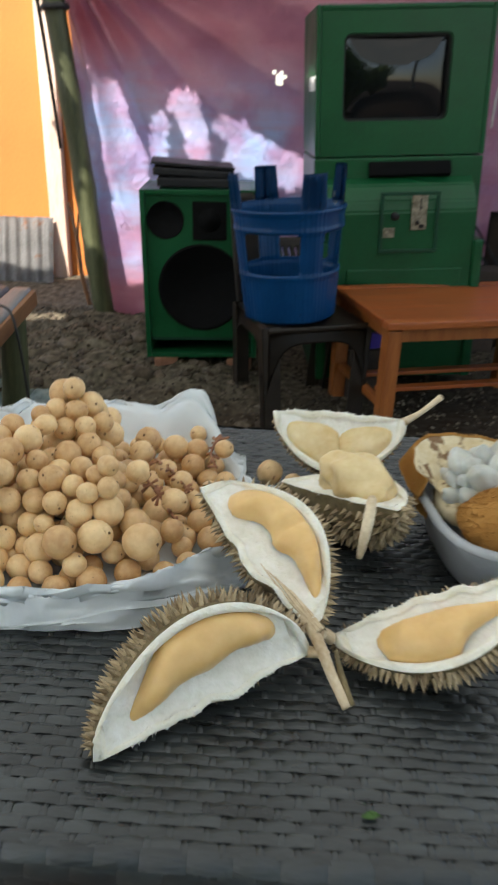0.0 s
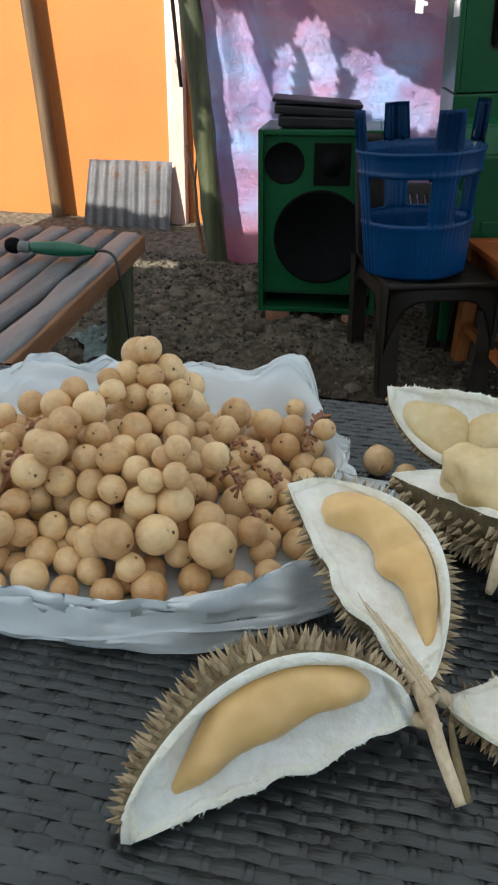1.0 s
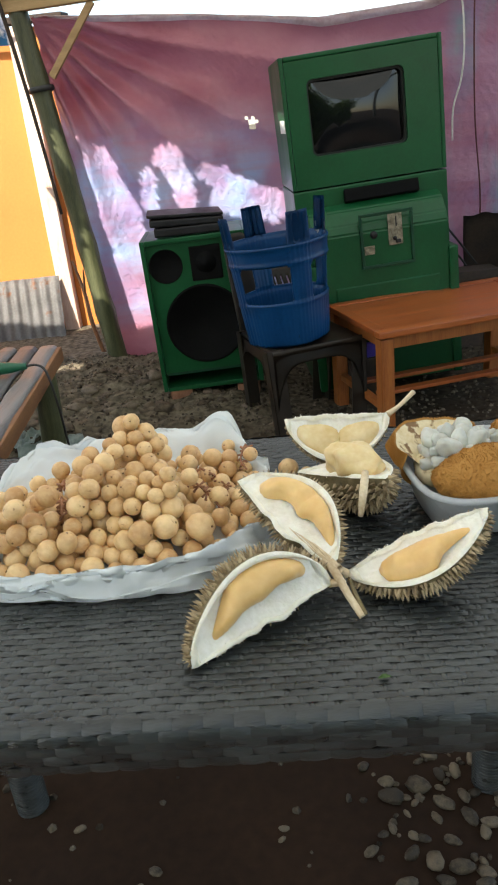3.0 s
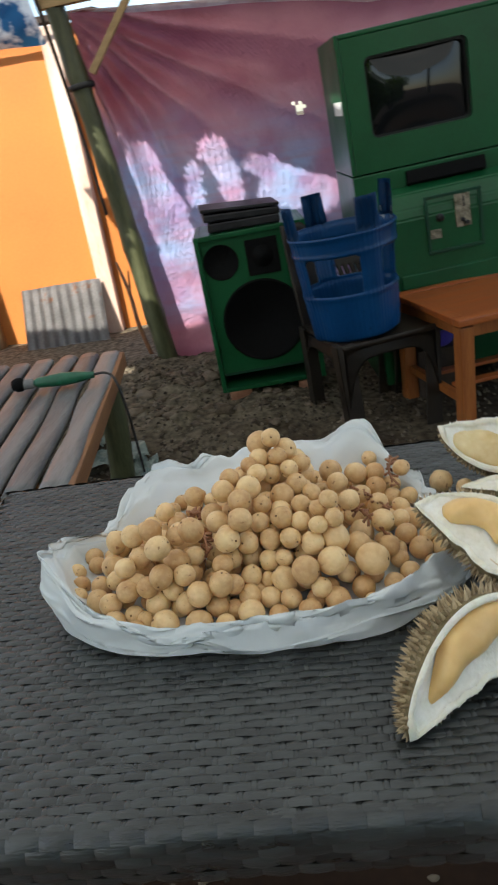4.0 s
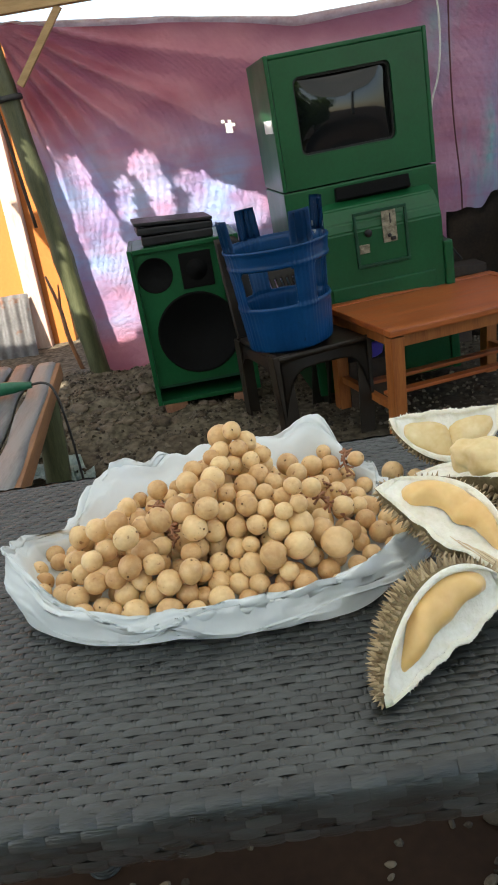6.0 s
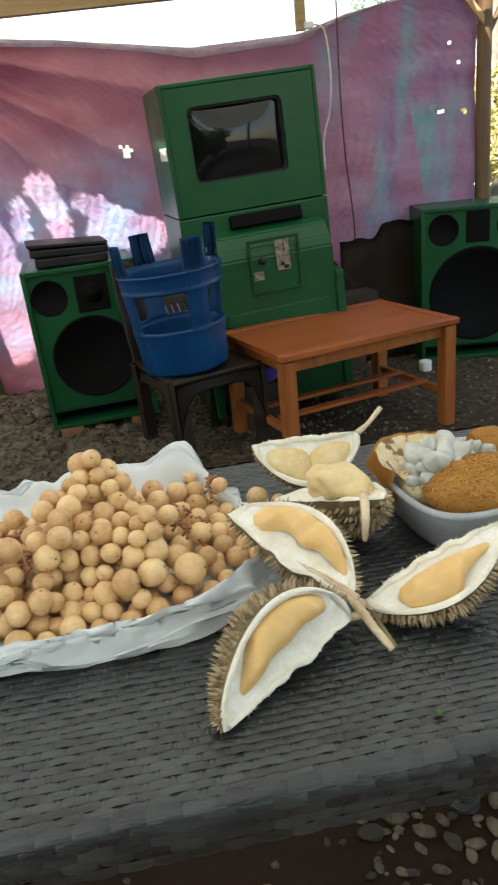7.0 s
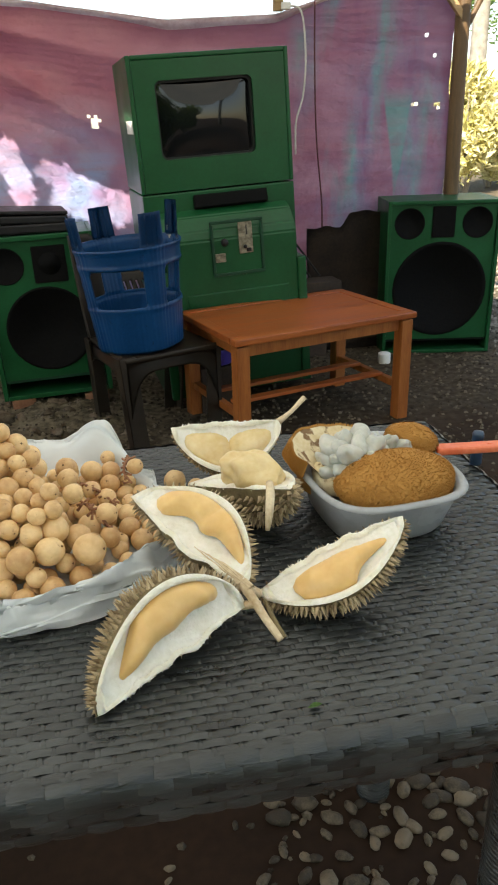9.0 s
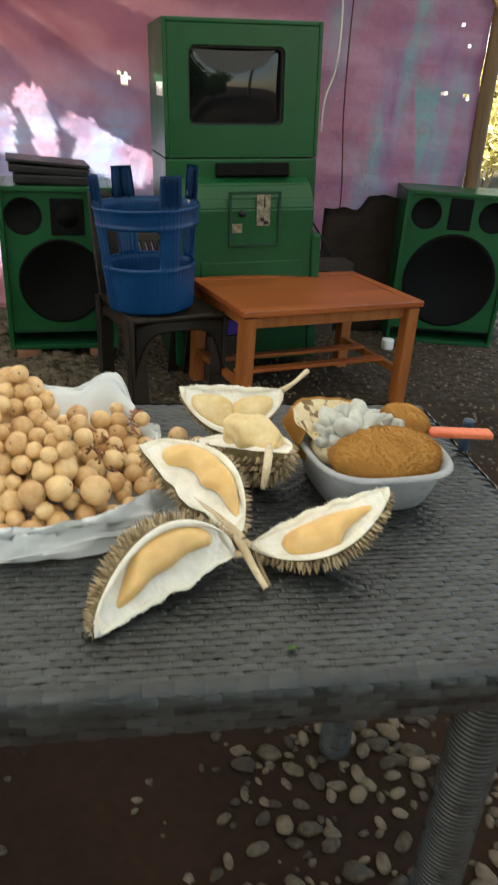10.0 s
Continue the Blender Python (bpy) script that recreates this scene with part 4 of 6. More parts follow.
def husk(parent, A, B, w, H, depth, low=0.012, rim=0.013, arch=0.75, spines=(30, 12), spine_len=0.0125, seed=1, ragged=0.004, skew=1.0, cavity=0.28, inner=None):
    """One wedge of durian shell between its ends A and B: spiny back, white cut rim and a hollow. w points from the straight edge to the arched edge."""
    rr = random.Random(seed)
    A, B = Vector(A), Vector(B)
    u = (B - A).normalized()
    w = Vector(w); w = (w - u * w.dot(u)).normalized()
    n = u.cross(w).normalized()
    if n.z < 0:
        n = -n
    L = (B - A).length

    def hi(s):
        q = s ** skew
        return H * max(math.sin(math.pi * q), 0) ** arch + 0.002

    def lo(s):
        return -low * math.sin(math.pi * s) + ragged * nz(s * 9 + seed, 0.3, seed) * math.sin(math.pi * s) - 0.002

    EDGES[seed] = (hi, lo, rim)

    def dep(s):
        return depth * max(math.sin(math.pi * min(max(s, 0), 1)), 0) ** 0.6 + 0.0015

    def outer(s, v):
        a = lo(s) + (hi(s) - lo(s)) * (0.5 - 0.5 * math.cos(math.pi * v))
        return A + u * (L * s) + w * a - n * (dep(s) * math.sin(math.pi * v) ** 0.8)

    def hollow(s, v):
        q = min(max((s - 0.06) / 0.86, 0.0), 1.0)
        s2 = 0.06 + 0.86 * q
        e = min(q, 1 - q)
        r2 = rim * (0.35 + 0.65 * min(e * 5, 1))
        l2, h2 = lo(s2) + r2 * 0.8, hi(s2) - r2
        if h2 < l2:
            l2 = h2 = (l2 + h2) / 2
        a = l2 + (h2 - l2) * (0.5 - 0.5 * math.cos(math.pi * v))
        return A + u * (L * s2) + w * a - n * (dep(s2) * cavity * max(math.sin(math.pi * v), 0) ** 0.6 * (0.30 + 0.70 * v) * min(e * 6, 1) + 0.0005 - 0.0016 * nz(s2 * 30, v * 5, seed) * math.sin(math.pi * v))

    bm = sheet(lambda s, v: outer(s, v), 40, 16)
    part("rind", bm, RIND, parent, smooth=True, world_space=True)
    # white cut rim and hollow
    bm = bmesh.new()
    NS = 48
    ring_o = [outer(k / NS, 0) for k in range(NS + 1)] + [outer(k / NS, 1) for k in range(NS - 1, 0, -1)]
    ring_i = [hollow(0.06 + 0.86 * k / NS, 0) for k in range(NS + 1)] + [hollow(0.06 + 0.86 * k / NS, 1) for k in range(NS - 1, 0, -1)]
    ro, rm, ri = [], [], []
    for o, i in zip(ring_o, ring_i):
        k = 0.0015 + 0.0030 * nz(o.x * 60, o.y * 60, o.z * 60)
        ro.append(bm.verts.new(o)); rm.append(bm.verts.new(o.lerp(i, 0.45) + n * (0.003 + k))); ri.append(bm.verts.new(i))
    for a, b in ((ro, rm), (rm, ri)):
        for k in range(len(a)):
            bm.faces.new((a[k], a[(k + 1) % len(a)], b[(k + 1) % len(a)], b[k]))
    part("cut_rim", bm, PITH, parent, "thick creamy white cut pith", smooth=True, world_space=True)
    bm = sheet(lambda s, v: hollow(0.06 + 0.86 * s, v), 40, 14)
    part("hollow", bm, inner or INNER, parent, "pale silky hollow of the shell", smooth=True, world_space=True)
    verts, faces = [], []
    inv = parent.matrix_basis.inverted()
    for _ in range(110):
        sx = rr.uniform(0.06, 0.95)
        p = outer(sx, 0.0) + w * 0.0012 + n * rr.uniform(-0.001, 0.0022)
        d = (-w + u * rr.gauss(0, 0.7) + n * rr.gauss(0, 0.5)).normalized()
        q = d.cross(n).normalized() * rr.uniform(0.0006, 0.0018)
        k0 = len(verts)
        verts += [inv @ (p - q), inv @ (p + q), inv @ (p + n * 0.001), inv @ (p + d * rr.uniform(0.0006, 0.0055) * (0.35 + 0.65 * abs(nz(sx * 14, seed, 1)) * 2))]
        faces += [(k0, k0 + 1, k0 + 3), (k0 + 1, k0 + 2, k0 + 3), (k0 + 2, k0, k0 + 3)]
    tagged(raw("torn_fringe", verts, faces, PITH, parent, "ragged white torn edge", smooth=False), kind="stuff")
    # spines
    verts, faces = [], []
    ns, nv = spines
    inv = parent.matrix_basis.inverted()
    for i in range(ns):
        for j in range(nv):
            s = (i + 0.5 + 0.5 * (j % 2) + rr.uniform(-0.2, 0.2)) / (ns + 0.5)
            v = (j + 0.6 + rr.uniform(-0.2, 0.2)) / nv
            if not 0.01 < s < 0.99 or not 0.05 < v < 0.995:
                continue
            p = outer(s, v)
            e = 0.004
            nn = (outer(min(s + e, 1), v) - outer(max(s - e, 0), v)).cross(outer(s, min(v + e, 1)) - outer(s, max(v - e, 0)))
            if nn.length < 1e-12:
                continue
            nn.normalize()
            if nn.dot(p - (A + u * (L * s) + w * (hi(s) * 0.4))) < 0:
                nn = -nn
            t1 = nn.orthogonal().normalized(); t2 = nn.cross(t1)
            size = math.sin(math.pi * s) ** 0.5
            b = L / ns * 0.54
            ln = spine_len * (0.55 + 0.45 * size) * rr.uniform(0.8, 1.15)
            k0 = len(verts)
            for q in range(5):
                c = p + (t1 * math.cos(q * 1.2566) + t2 * math.sin(q * 1.2566)) * b - nn * 0.001
                verts.append(inv @ c)
            verts.append(inv @ (p + nn * ln + (t1 * rr.gauss(0, 0.16) + t2 * rr.gauss(0, 0.16)) * ln))
            for q in range(5):
                faces.append((k0 + q, k0 + (q + 1) % 5, k0 + 5))
    tagged(raw("spiny_cover", verts, faces, SPINE, parent, "short sharp grey-brown spines", smooth=False), kind="stuff")
    return A, u, w, n, L


def pod(parent, fr, seed, lower, upper, mat, rise=0.011, sunk=-0.007, pinch=(), label="plump creamy yellow pod of durian flesh"):
    """Domed flesh that fills the hollow between a lower and an upper edge, both given as (place along, height) pairs."""
    A, u, w, n, L = fr
    hi, lo, rim = EDGES[seed]
    s0, s1 = lower[0][0], lower[-1][0]

    def edge(line, s):
        return sum(float(np.interp(s + d, [p[0] for p in line], [p[1] for p in line])) for d in (-0.045, -0.03, -0.015, 0.0, 0.015, 0.03, 0.045)) / 7

    def f(a, v):
        a = 0.5 - 0.5 * math.cos(math.pi * a)
        s = s0 + (s1 - s0) * a
        l = edge(lower, s) + 0.0010 * nz(s * 40, 0.2, seed)
        h = min(edge(upper, s), hi(s) - rim - 0.0010)
        l = min(l, h - 0.0004)
        end = min(a, 1 - a)
        e = min(1.0, (end / 0.20)) ** 0.5
        mid, span = (l + h) / 2, (h - l) / 2
        span *= 0.25 + 0.75 * min(1.0, end / 0.07) ** 0.5
        ang = math.pi * v
        lift = max(math.sin(ang), 0.0) ** 0.75
        for at, depth in pinch:
            lift *= 1 - depth * math.exp(-((s - at) / 0.035) ** 2)
        k = min(1.0, span / 0.012)
        z = sunk + rise * lift * e * k * (1 + 0.22 * nz(s * 9, v * 2.5, seed + 0.5))
        return A + u * (L * s) + w * (mid - span * math.cos(ang)) + n * z
    return part("flesh_pod", sheet(f, 56, 26), mat, parent, label, smooth=True, world_space=True)


JOINT = (0.118, 0.572, 0.785)
durian = thing("opened_durian", (0.118, 0.572, TABLE_Z), label="ripe durian split open in three wedges on one stalk", category="durian")
fr1 = husk(durian, (-0.057, 0.453, 0.748), (0.115, 0.567, 0.775), (0.0, 0.28, 0.80), 0.078, 0.050, low=0.005, rim=0.0095, seed=1, ragged=0.010, arch=0.58, spines=(38, 13), skew=1.12)
pod(durian, fr1, 1, [(0.16, 0.006), (0.30, 0.017), (0.42, 0.027), (0.55, 0.023), (0.64, 0.032), (0.75, 0.028), (0.89, 0.022)],
    [(0.17, 0.013), (0.29, 0.044), (0.42, 0.075), (0.55, 0.090), (0.84, 0.090), (0.89, 0.075)], ARIL, rise=0.019, sunk=-0.008)
fr2 = husk(durian, (-0.002, 0.717, 0.851), (0.118, 0.574, 0.792), (0.80, 0.50, 0.30), 0.072, 0.045, low=0.012, rim=0.0095, seed=2, ragged=0.008, spines=(38, 13), skew=0.92)
pod(durian, fr2, 2, [(0.12, 0.014), (0.26, 0.006), (0.335, 0.025), (0.47, 0.028), (0.535, 0.015), (0.60, 0.030), (0.80, 0.021), (0.93, 0.012)],
    [(0.15, 0.030), (0.18, 0.056), (0.35, 0.085), (0.66, 0.085), (0.80, 0.056), (0.93, 0.016)], ARIL, rise=0.019, sunk=-0.006, pinch=((0.50, 0.35),), label="two-lobed creamy yellow pod of durian flesh")
fr3 = husk(durian, (0.312, 0.590, 0.848), (0.134, 0.592, 0.765), (-0.06, -0.85, -0.40), 0.056, 0.042, low=0.015, rim=0.0095, seed=3, ragged=0.010, spines=(36, 12), skew=1.0)
pod(durian, fr3, 3, [(0.15, 0.008), (0.30, 0.006), (0.45, 0.001), (0.62, 0.001), (0.79, 0.005)],
    [(0.17, 0.016), (0.30, 0.024), (0.40, 0.032), (0.48, 0.060), (0.70, 0.060), (0.79, 0.018)], ARIL, rise=0.017, sunk=-0.005)
part("stalk", tube([(0.094, 0.600, 0.800), (0.108, 0.582, 0.794), (0.120, 0.565, 0.785), (0.133, 0.543, 0.766), (0.146, 0.522, 0.750)], [0.002, 0.0048, 0.0056, 0.0048, 0.0042], 12, smooth_steps=6), CORE, durian, "pale fibrous durian stalk", smooth=True, world_space=True)
A2, u2, w2, n2, L2 = fr2
for k in range(5):
    part("torn_fibre", tube([A2 + u2 * (L2 * q) + w2 * (-0.003 + 0.0016 * k + 0.002 * nz(q * 9, k, 2)) + n2 * (0.0022 + 0.0008 * (k % 2)) for q in (0.58 + 0.05 * k, 0.72 + 0.02 * k, 0.86, 0.95, 1.03)], [0.0004, 0.0010, 0.0013, 0.0020, 0.0020], 6), CORE, durian, "", smooth=True, world_space=True)
part("stalk_bark", tube([(0.136, 0.560, 0.780), (0.142, 0.543, 0.764), (0.150, 0.524, 0.751)], [0.0015, 0.0034, 0.0036], 8), RIND, durian, "brown bark left on the stalk", smooth=True, world_space=True)
part("torn_fibre", tube([(0.110, 0.565, 0.772), (0.122, 0.560, 0.776), (0.130, 0.556, 0.780)], [0.0055, 0.005, 0.002], 8), CORE, durian, "", smooth=True, world_space=True)
part("torn_fibre", tube([(0.136, 0.592, 0.765), (0.127, 0.590, 0.774), (0.124, 0.575, 0.780)], [0.0065, 0.005, 0.003], 8), CORE, durian, "", smooth=True, world_space=True)

half = thing("durian_half", (0.155, 0.92, TABLE_Z), label="opened durian shell with pale flesh and a thin stem", category="durian")
fr4 = husk(half, (0.068, 0.940, 0.846), (0.246, 0.940, 0.842), (0.0, -0.55, -0.60), 0.078, 0.055, low=0.004, seed=4, spines=(34, 13), spine_len=0.0055, arch=0.62, rim=0.0105)
pod(half, fr4, 4, [(0.06, 0.014), (0.20, 0.005), (0.40, 0.008), (0.52, 0.020)], [(0.06, 0.028), (0.16, 0.075), (0.40, 0.085), (0.52, 0.060)], ARIL_PALE, rise=0.016, sunk=-0.013)
pod(half, fr4, 4, [(0.49, 0.022), (0.62, 0.008), (0.80, 0.005), (0.94, 0.014)], [(0.49, 0.055), (0.60, 0.085), (0.84, 0.075), (0.94, 0.028)], ARIL_PALE, rise=0.015, sunk=-0.013)
part("stem", tube([(0.240, 0.938, 0.842), (0.262, 0.948, 0.852), (0.290, 0.967, 0.868)], [0.006, 0.0035, 0.0045], 8), CORE, half, "thin brown stem", smooth=True, world_space=True)

shell = thing("durian_shell", (0.15, 0.79, TABLE_Z), label="spiny durian shell lying face up with a cracked lump of flesh", category="durian")
fr5 = husk(shell, (0.084, 0.862, 0.785), (0.205, 0.712, 0.838), (0.75, 0.60, -0.05), 0.078, 0.060, low=0.006, seed=6, spines=(26, 12), rim=0.012, cavity=0.12, spine_len=0.013)
bm = blob((0.052, 0.033, 0.027), 0.35, 3, at=(0.166, 0.800, 0.826), rot=(20, 5, -48), div=4, freq=1.6)
part("flesh_lump", bm, ARIL_PALE, shell, "cracked lump of pale yellow flesh", smooth=True, world_space=True)
part("core_strip", tube([(0.176, 0.712, 0.850), (0.172, 0.690, 0.845), (0.167, 0.674, 0.828), (0.163, 0.668, 0.806)], [0.005, 0.0060, 0.0055, 0.003], 10), CORE, shell, "pale strip of core hanging over the edge", smooth=True, world_space=True)

# ---- things: tub with marang ----
TUB_AT = (0.352, 0.795)


def build_tub():
    t = thing("plastic_tub", (*TUB_AT, TABLE_Z), 6, label="translucent milky plastic tub holding an opened marang", category="tub")
    n = 64

    def ring(bm, hx, hy, z):
        out = []
        for k in range(n):
            a = 2 * math.pi * k / n
            c, s = math.cos(a), math.sin(a)
            r = (abs(c) ** 3.4 + abs(s) ** 3.4) ** (-1 / 3.4)
            out.append(bm.verts.new((hx * r * c, hy * r * s, z)))
        return out
    bm = bmesh.new()
    prof = [(0.080, 0.088, 0.003), (0.086, 0.095, 0.010), (0.095, 0.108, 0.045), (0.101, 0.116, 0.066), (0.108, 0.124, 0.068), (0.111, 0.127, 0.072), (0.108, 0.124, 0.077), (0.101, 0.116, 0.075), (0.097, 0.111, 0.066), (0.091, 0.104, 0.045), (0.082, 0.091, 0.012), (0.076, 0.084, 0.007)]
    def shell(bm, prof, caps):
        rings = [ring(bm, *p) for p in prof]
        for a, b in zip(rings, rings[1:]):
            for k in range(n):
                bm.faces.new((a[k], a[(k + 1) % n], b[(k + 1) % n], b[k]))
        if caps:
            bm.faces.new(rings[0][::-1]); bm.faces.new(rings[-1])
        return bm
    part("basin", shell(bm, prof[:4], False), TUB, t, smooth=True)
    part("rim", shell(bmesh.new(), prof[3:9], False), TUB, t, "rolled rim of the tub", smooth=True)
    part("basin_lining", shell(bmesh.new(), prof[8:], False), TUB, t, smooth=True)
    part("basin_floor", shell(bmesh.new(), [(0.081, 0.089, 0.002), (0.082, 0.091, 0.0125)], True), TUB, t, smooth=True)
    return t


build_tub()
marang = thing("opened_marang", (TUB_AT[0], TUB_AT[1], TABLE_Z + 0.02), label="opened marang fruit with bristly brown rind and white flesh", category="marang")


def bristly(name, at, size, rot, count, seed, cover, label):
    """A bristly lump of rind; cover picks where the bristles stand."""
    bm = blob(size, 0.10, seed, at=at, rot=rot, div=4)
    cen = Vector(at)
    pts = [(v.co.copy(), v.normal.copy()) for v in bm.verts]
    bm.normal_update()
    pts = [(v.co.copy(), v.normal.copy()) for v in bm.verts if cover(v.co)]
    ob = part(name, bm, MARANG, marang, label, smooth=True, world_space=True)
    rr = random.Random(seed)
    verts, faces = [], []
    inv = marang.matrix_basis.inverted()
    for _ in range(count):
        p, nn = rr.choice(pts)
        t1 = nn.orthogonal().normalized(); t2 = nn.cross(t1)
        p = p + t1 * rr.uniform(-0.005, 0.005) + t2 * rr.uniform(-0.005, 0.005)
        k0 = len(verts)
        ln = rr.uniform(0.0014, 0.0030)
        for q in range(4):
            verts.append(inv @ (p + (t1 * math.cos(q * 1.5708) + t2 * math.sin(q * 1.5708)) * 0.0007 - nn * 0.0008))
        verts.append(inv @ (p + nn * ln + t1 * rr.gauss(0, 0.0009) + Vector((0, -0.0012, -0.0008))))
        for q in range(4):
            faces.append((k0 + q, k0 + (q + 1) % 4, k0 + 4))
    tagged(raw("bristles", verts, faces, MARANG, ob, smooth=False), kind="stuff")
    return ob


bristly("front_rind", (0.364, 0.746, 0.812), (0.088, 0.058, 0.039), (20, 0, 6), 15000, 21, lambda p: p.z > 0.775, "bulging bristly golden brown rind")


def curl(u, v, r0, r1, z0, z1):
    a = radians(50 + 162 * u)
    k = 1 + 0.06 * nz(u * 6, v * 2, 3)
    r = (r0 + (r1 - r0) * v) * k
    return (0.315 + 1.05 * r * math.cos(a), 0.822 + 0.95 * r * math.sin(a), z0 + (z1 - z0) * v + 0.010 * math.sin(math.pi * u) + 0.004 * nz(u * 9, v, 5))


part("pale_inside", sheet(lambda u, v: curl(u, v, 0.076, 0.036, 0.838, 0.802), 30, 10), MARANG_IN, marang, "pale torn inside of the curled rind", smooth=True, world_space=True)
ob = part("curled_rind", sheet(lambda u, v: curl(u, v, 0.076, 0.070, 0.838, 0.785) if v > 0.5 else curl(u, v, 0.076, 0.096, 0.838, 0.800), 30, 10), MARANG, marang, "curled bristly brown rind", smooth=True, world_space=True)
rr = random.Random(31)
verts, faces = [], []
inv = marang.matrix_basis.inverted()
for k in range(2420):
    u, v = (k % 110 + rr.uniform(-0.2, 0.2)) / 110, 0.48 * (k // 110) / 22
    p = Vector(curl(u, v, 0.076, 0.096, 0.838, 0.800))
    q = Vector(curl(u, v + 0.01, 0.076, 0.096, 0.838, 0.800))
    out = Vector((p.x - 0.315, p.y - 0.822, 0.03)).normalized()
    side = out.cross(Vector((0, 0, 1))).normalized()
    k0 = len(verts)
    for w1, w2 in ((-1, -1), (1, -1), (1, 1), (-1, 1)):
        verts.append(inv @ (p + side * (0.0010 * w1) + Vector((0, 0, 0.0010 * w2))))
    verts.append(inv @ (p + out * 0.0036 + Vector((0, 0, 0.0026)) + side * rr.gauss(0, 0.0004)))
    faces += [(k0 + i, k0 + (i + 1) % 4, k0 + 4) for i in range(4)]
tagged(raw("bristles", verts, faces, MARANG, ob, smooth=False), kind="stuff")
bristly("back_rind", (0.424, 0.842, 0.830), (0.040, 0.030, 0.026), (0, 10, -30), 2200, 25, lambda p: p.z > 0.815, "torn bristly brown rind")
part("inner_pith", blob((0.062, 0.052, 0.034), 0.2, 4, at=(0.322, 0.806, 0.800), div=3), MARANG_IN, marang, "pale pith under the segments", smooth=True, world_space=True)
rr = random.Random(8)


def segment(x, y, z, out, size):
    q = Vector(out).normalized().to_track_quat("Z", "Y").to_euler()
    bm = blob((0.0118 * size, 0.0098 * size, 0.0155 * size), 0.34, x * 900, at=(x, y, z), rot=[math.degrees(v) for v in q], div=3)
    return part("flesh_segment", bm, SEED, marang, "smooth white segment of flesh", smooth=True, world_space=True)


for k in range(28):
    f = (k + 0.5) / 28
    el, az = math.asin(1 - f * 1.0), k * 2.39996
    d = (math.cos(el) * math.cos(az), math.cos(el) * math.sin(az), math.sin(el))
    segment(0.322 + 0.042 * d[0], 0.800 + 0.036 * d[1], 0.812 + 0.044 * d[2], (d[0] + rr.gauss(0, 0.25), d[1] + rr.gauss(0, 0.25), d[2] + 0.2), rr.choice((0.95, 1.15, 1.35, 1.6)))
for k in range(9):
    f = k / 8
    segment(0.366 + 0.060 * f, 0.834 - 0.010 * f + 0.008 * rr.gauss(0, 1), 0.836 - 0.014 * f, (rr.gauss(0, 0.5), -0.5, 0.8), rr.uniform(0.9, 1.15))

knife = thing("knife", (0.512, 0.818, 0.812), -6, label="coral orange plastic knife handle resting on the tub", category="knife")
part("handle", box((0.108, 0.024, 0.012), (0, 0, 0.006), 0.005, segs=3), ORANGE_PLASTIC, knife)
part("rivet", lathe([(0.004, 0.0), (0.004, 0.0126), (0.002, 0.0132)], 12, at=(0.030, 0, 0)), ORANGE_PLASTIC, knife, smooth=True)
vial = thing("small_bottle", (0.576, 0.912, TABLE_Z), label="small dark blue bottle at the corner of the table", category="bottle")
part("bottle", lathe([(0.009, 0.001), (0.010, 0.004), (0.010, 0.034), (0.007, 0.040), (0.007, 0.042)], 20), NAVY_PLASTIC, vial, smooth=True)
part("cap", lathe([(0.0092, 0.042), (0.0098, 0.044), (0.0098, 0.056), (0.008, 0.060), (0.002, 0.061)], 20), NAVY_PLASTIC, vial, "blue screw cap", smooth=True)
fleck = sheet(lambda u, v: (0.150 + 0.016 * u, 0.423 + 0.007 * math.sin(math.pi * u) * (v - 0.5) + 0.002 * u, 0.7425 + 0.002 * math.sin(u * 3)), 8, 4)
bmesh.ops.solidify(fleck, geom=fleck.faces[:], thickness=0.0006)
tagged(part("leaf_scrap", fleck, LEAF_GREEN, smooth=True), "tiny scrap of green leaf on the table", "leaf")


# ---- things: sound system ----
def disc_set(parent, name, r, x, y, z, dish=0.03, mat=GRILLE, label=""):
    """A recessed round driver in a front that faces -y."""
    prof = [(r * 1.03, -0.004), (r * 1.03, -0.007), (r * 0.985, -0.009), (r * 0.95, -0.004), (r * 0.90, 0.002), (r * 0.40, dish), (r * 0.32, dish - 0.004), (r * 0.20, dish - r * 0.12), (0.002, dish - r * 0.16)]
    bm = lathe(prof, 40, at=(x, y, z), rot=(-90, 0, 0))
    return part(name, bm, mat, parent, label, smooth=True)


def panel_with_holes(w, h, y, holes, th=0.018, n=40):
    """A front board (facing -y) with round holes cut out: holes of (x, z, r)."""
    bm = bmesh.new()
    outer = [bm.verts.new(p) for p in ((-w / 2, y, 0), (w / 2, y, 0), (w / 2, y, h), (-w / 2, y, h))]
    edges = [bm.edges.new((outer[i], outer[(i + 1) % 4])) for i in range(4)]
    for x, z, r in holes:
        ring = [bm.verts.new((x + r * math.cos(2 * math.pi * k / n), y, z + r * math.sin(2 * math.pi * k / n))) for k in range(n)]
        edges += [bm.edges.new((ring[k], ring[(k + 1) % n])) for k in range(n)]
    bmesh.ops.triangle_fill(bm, use_beauty=True, use_dissolve=False, edges=edges)
    got = bmesh.ops.extrude_face_region(bm, geom=bm.faces[:])
    bmesh.ops.translate(bm, vec=(0, th, 0), verts=[v for v in got["geom"] if isinstance(v, bmesh.types.BMVert)])
    return bm


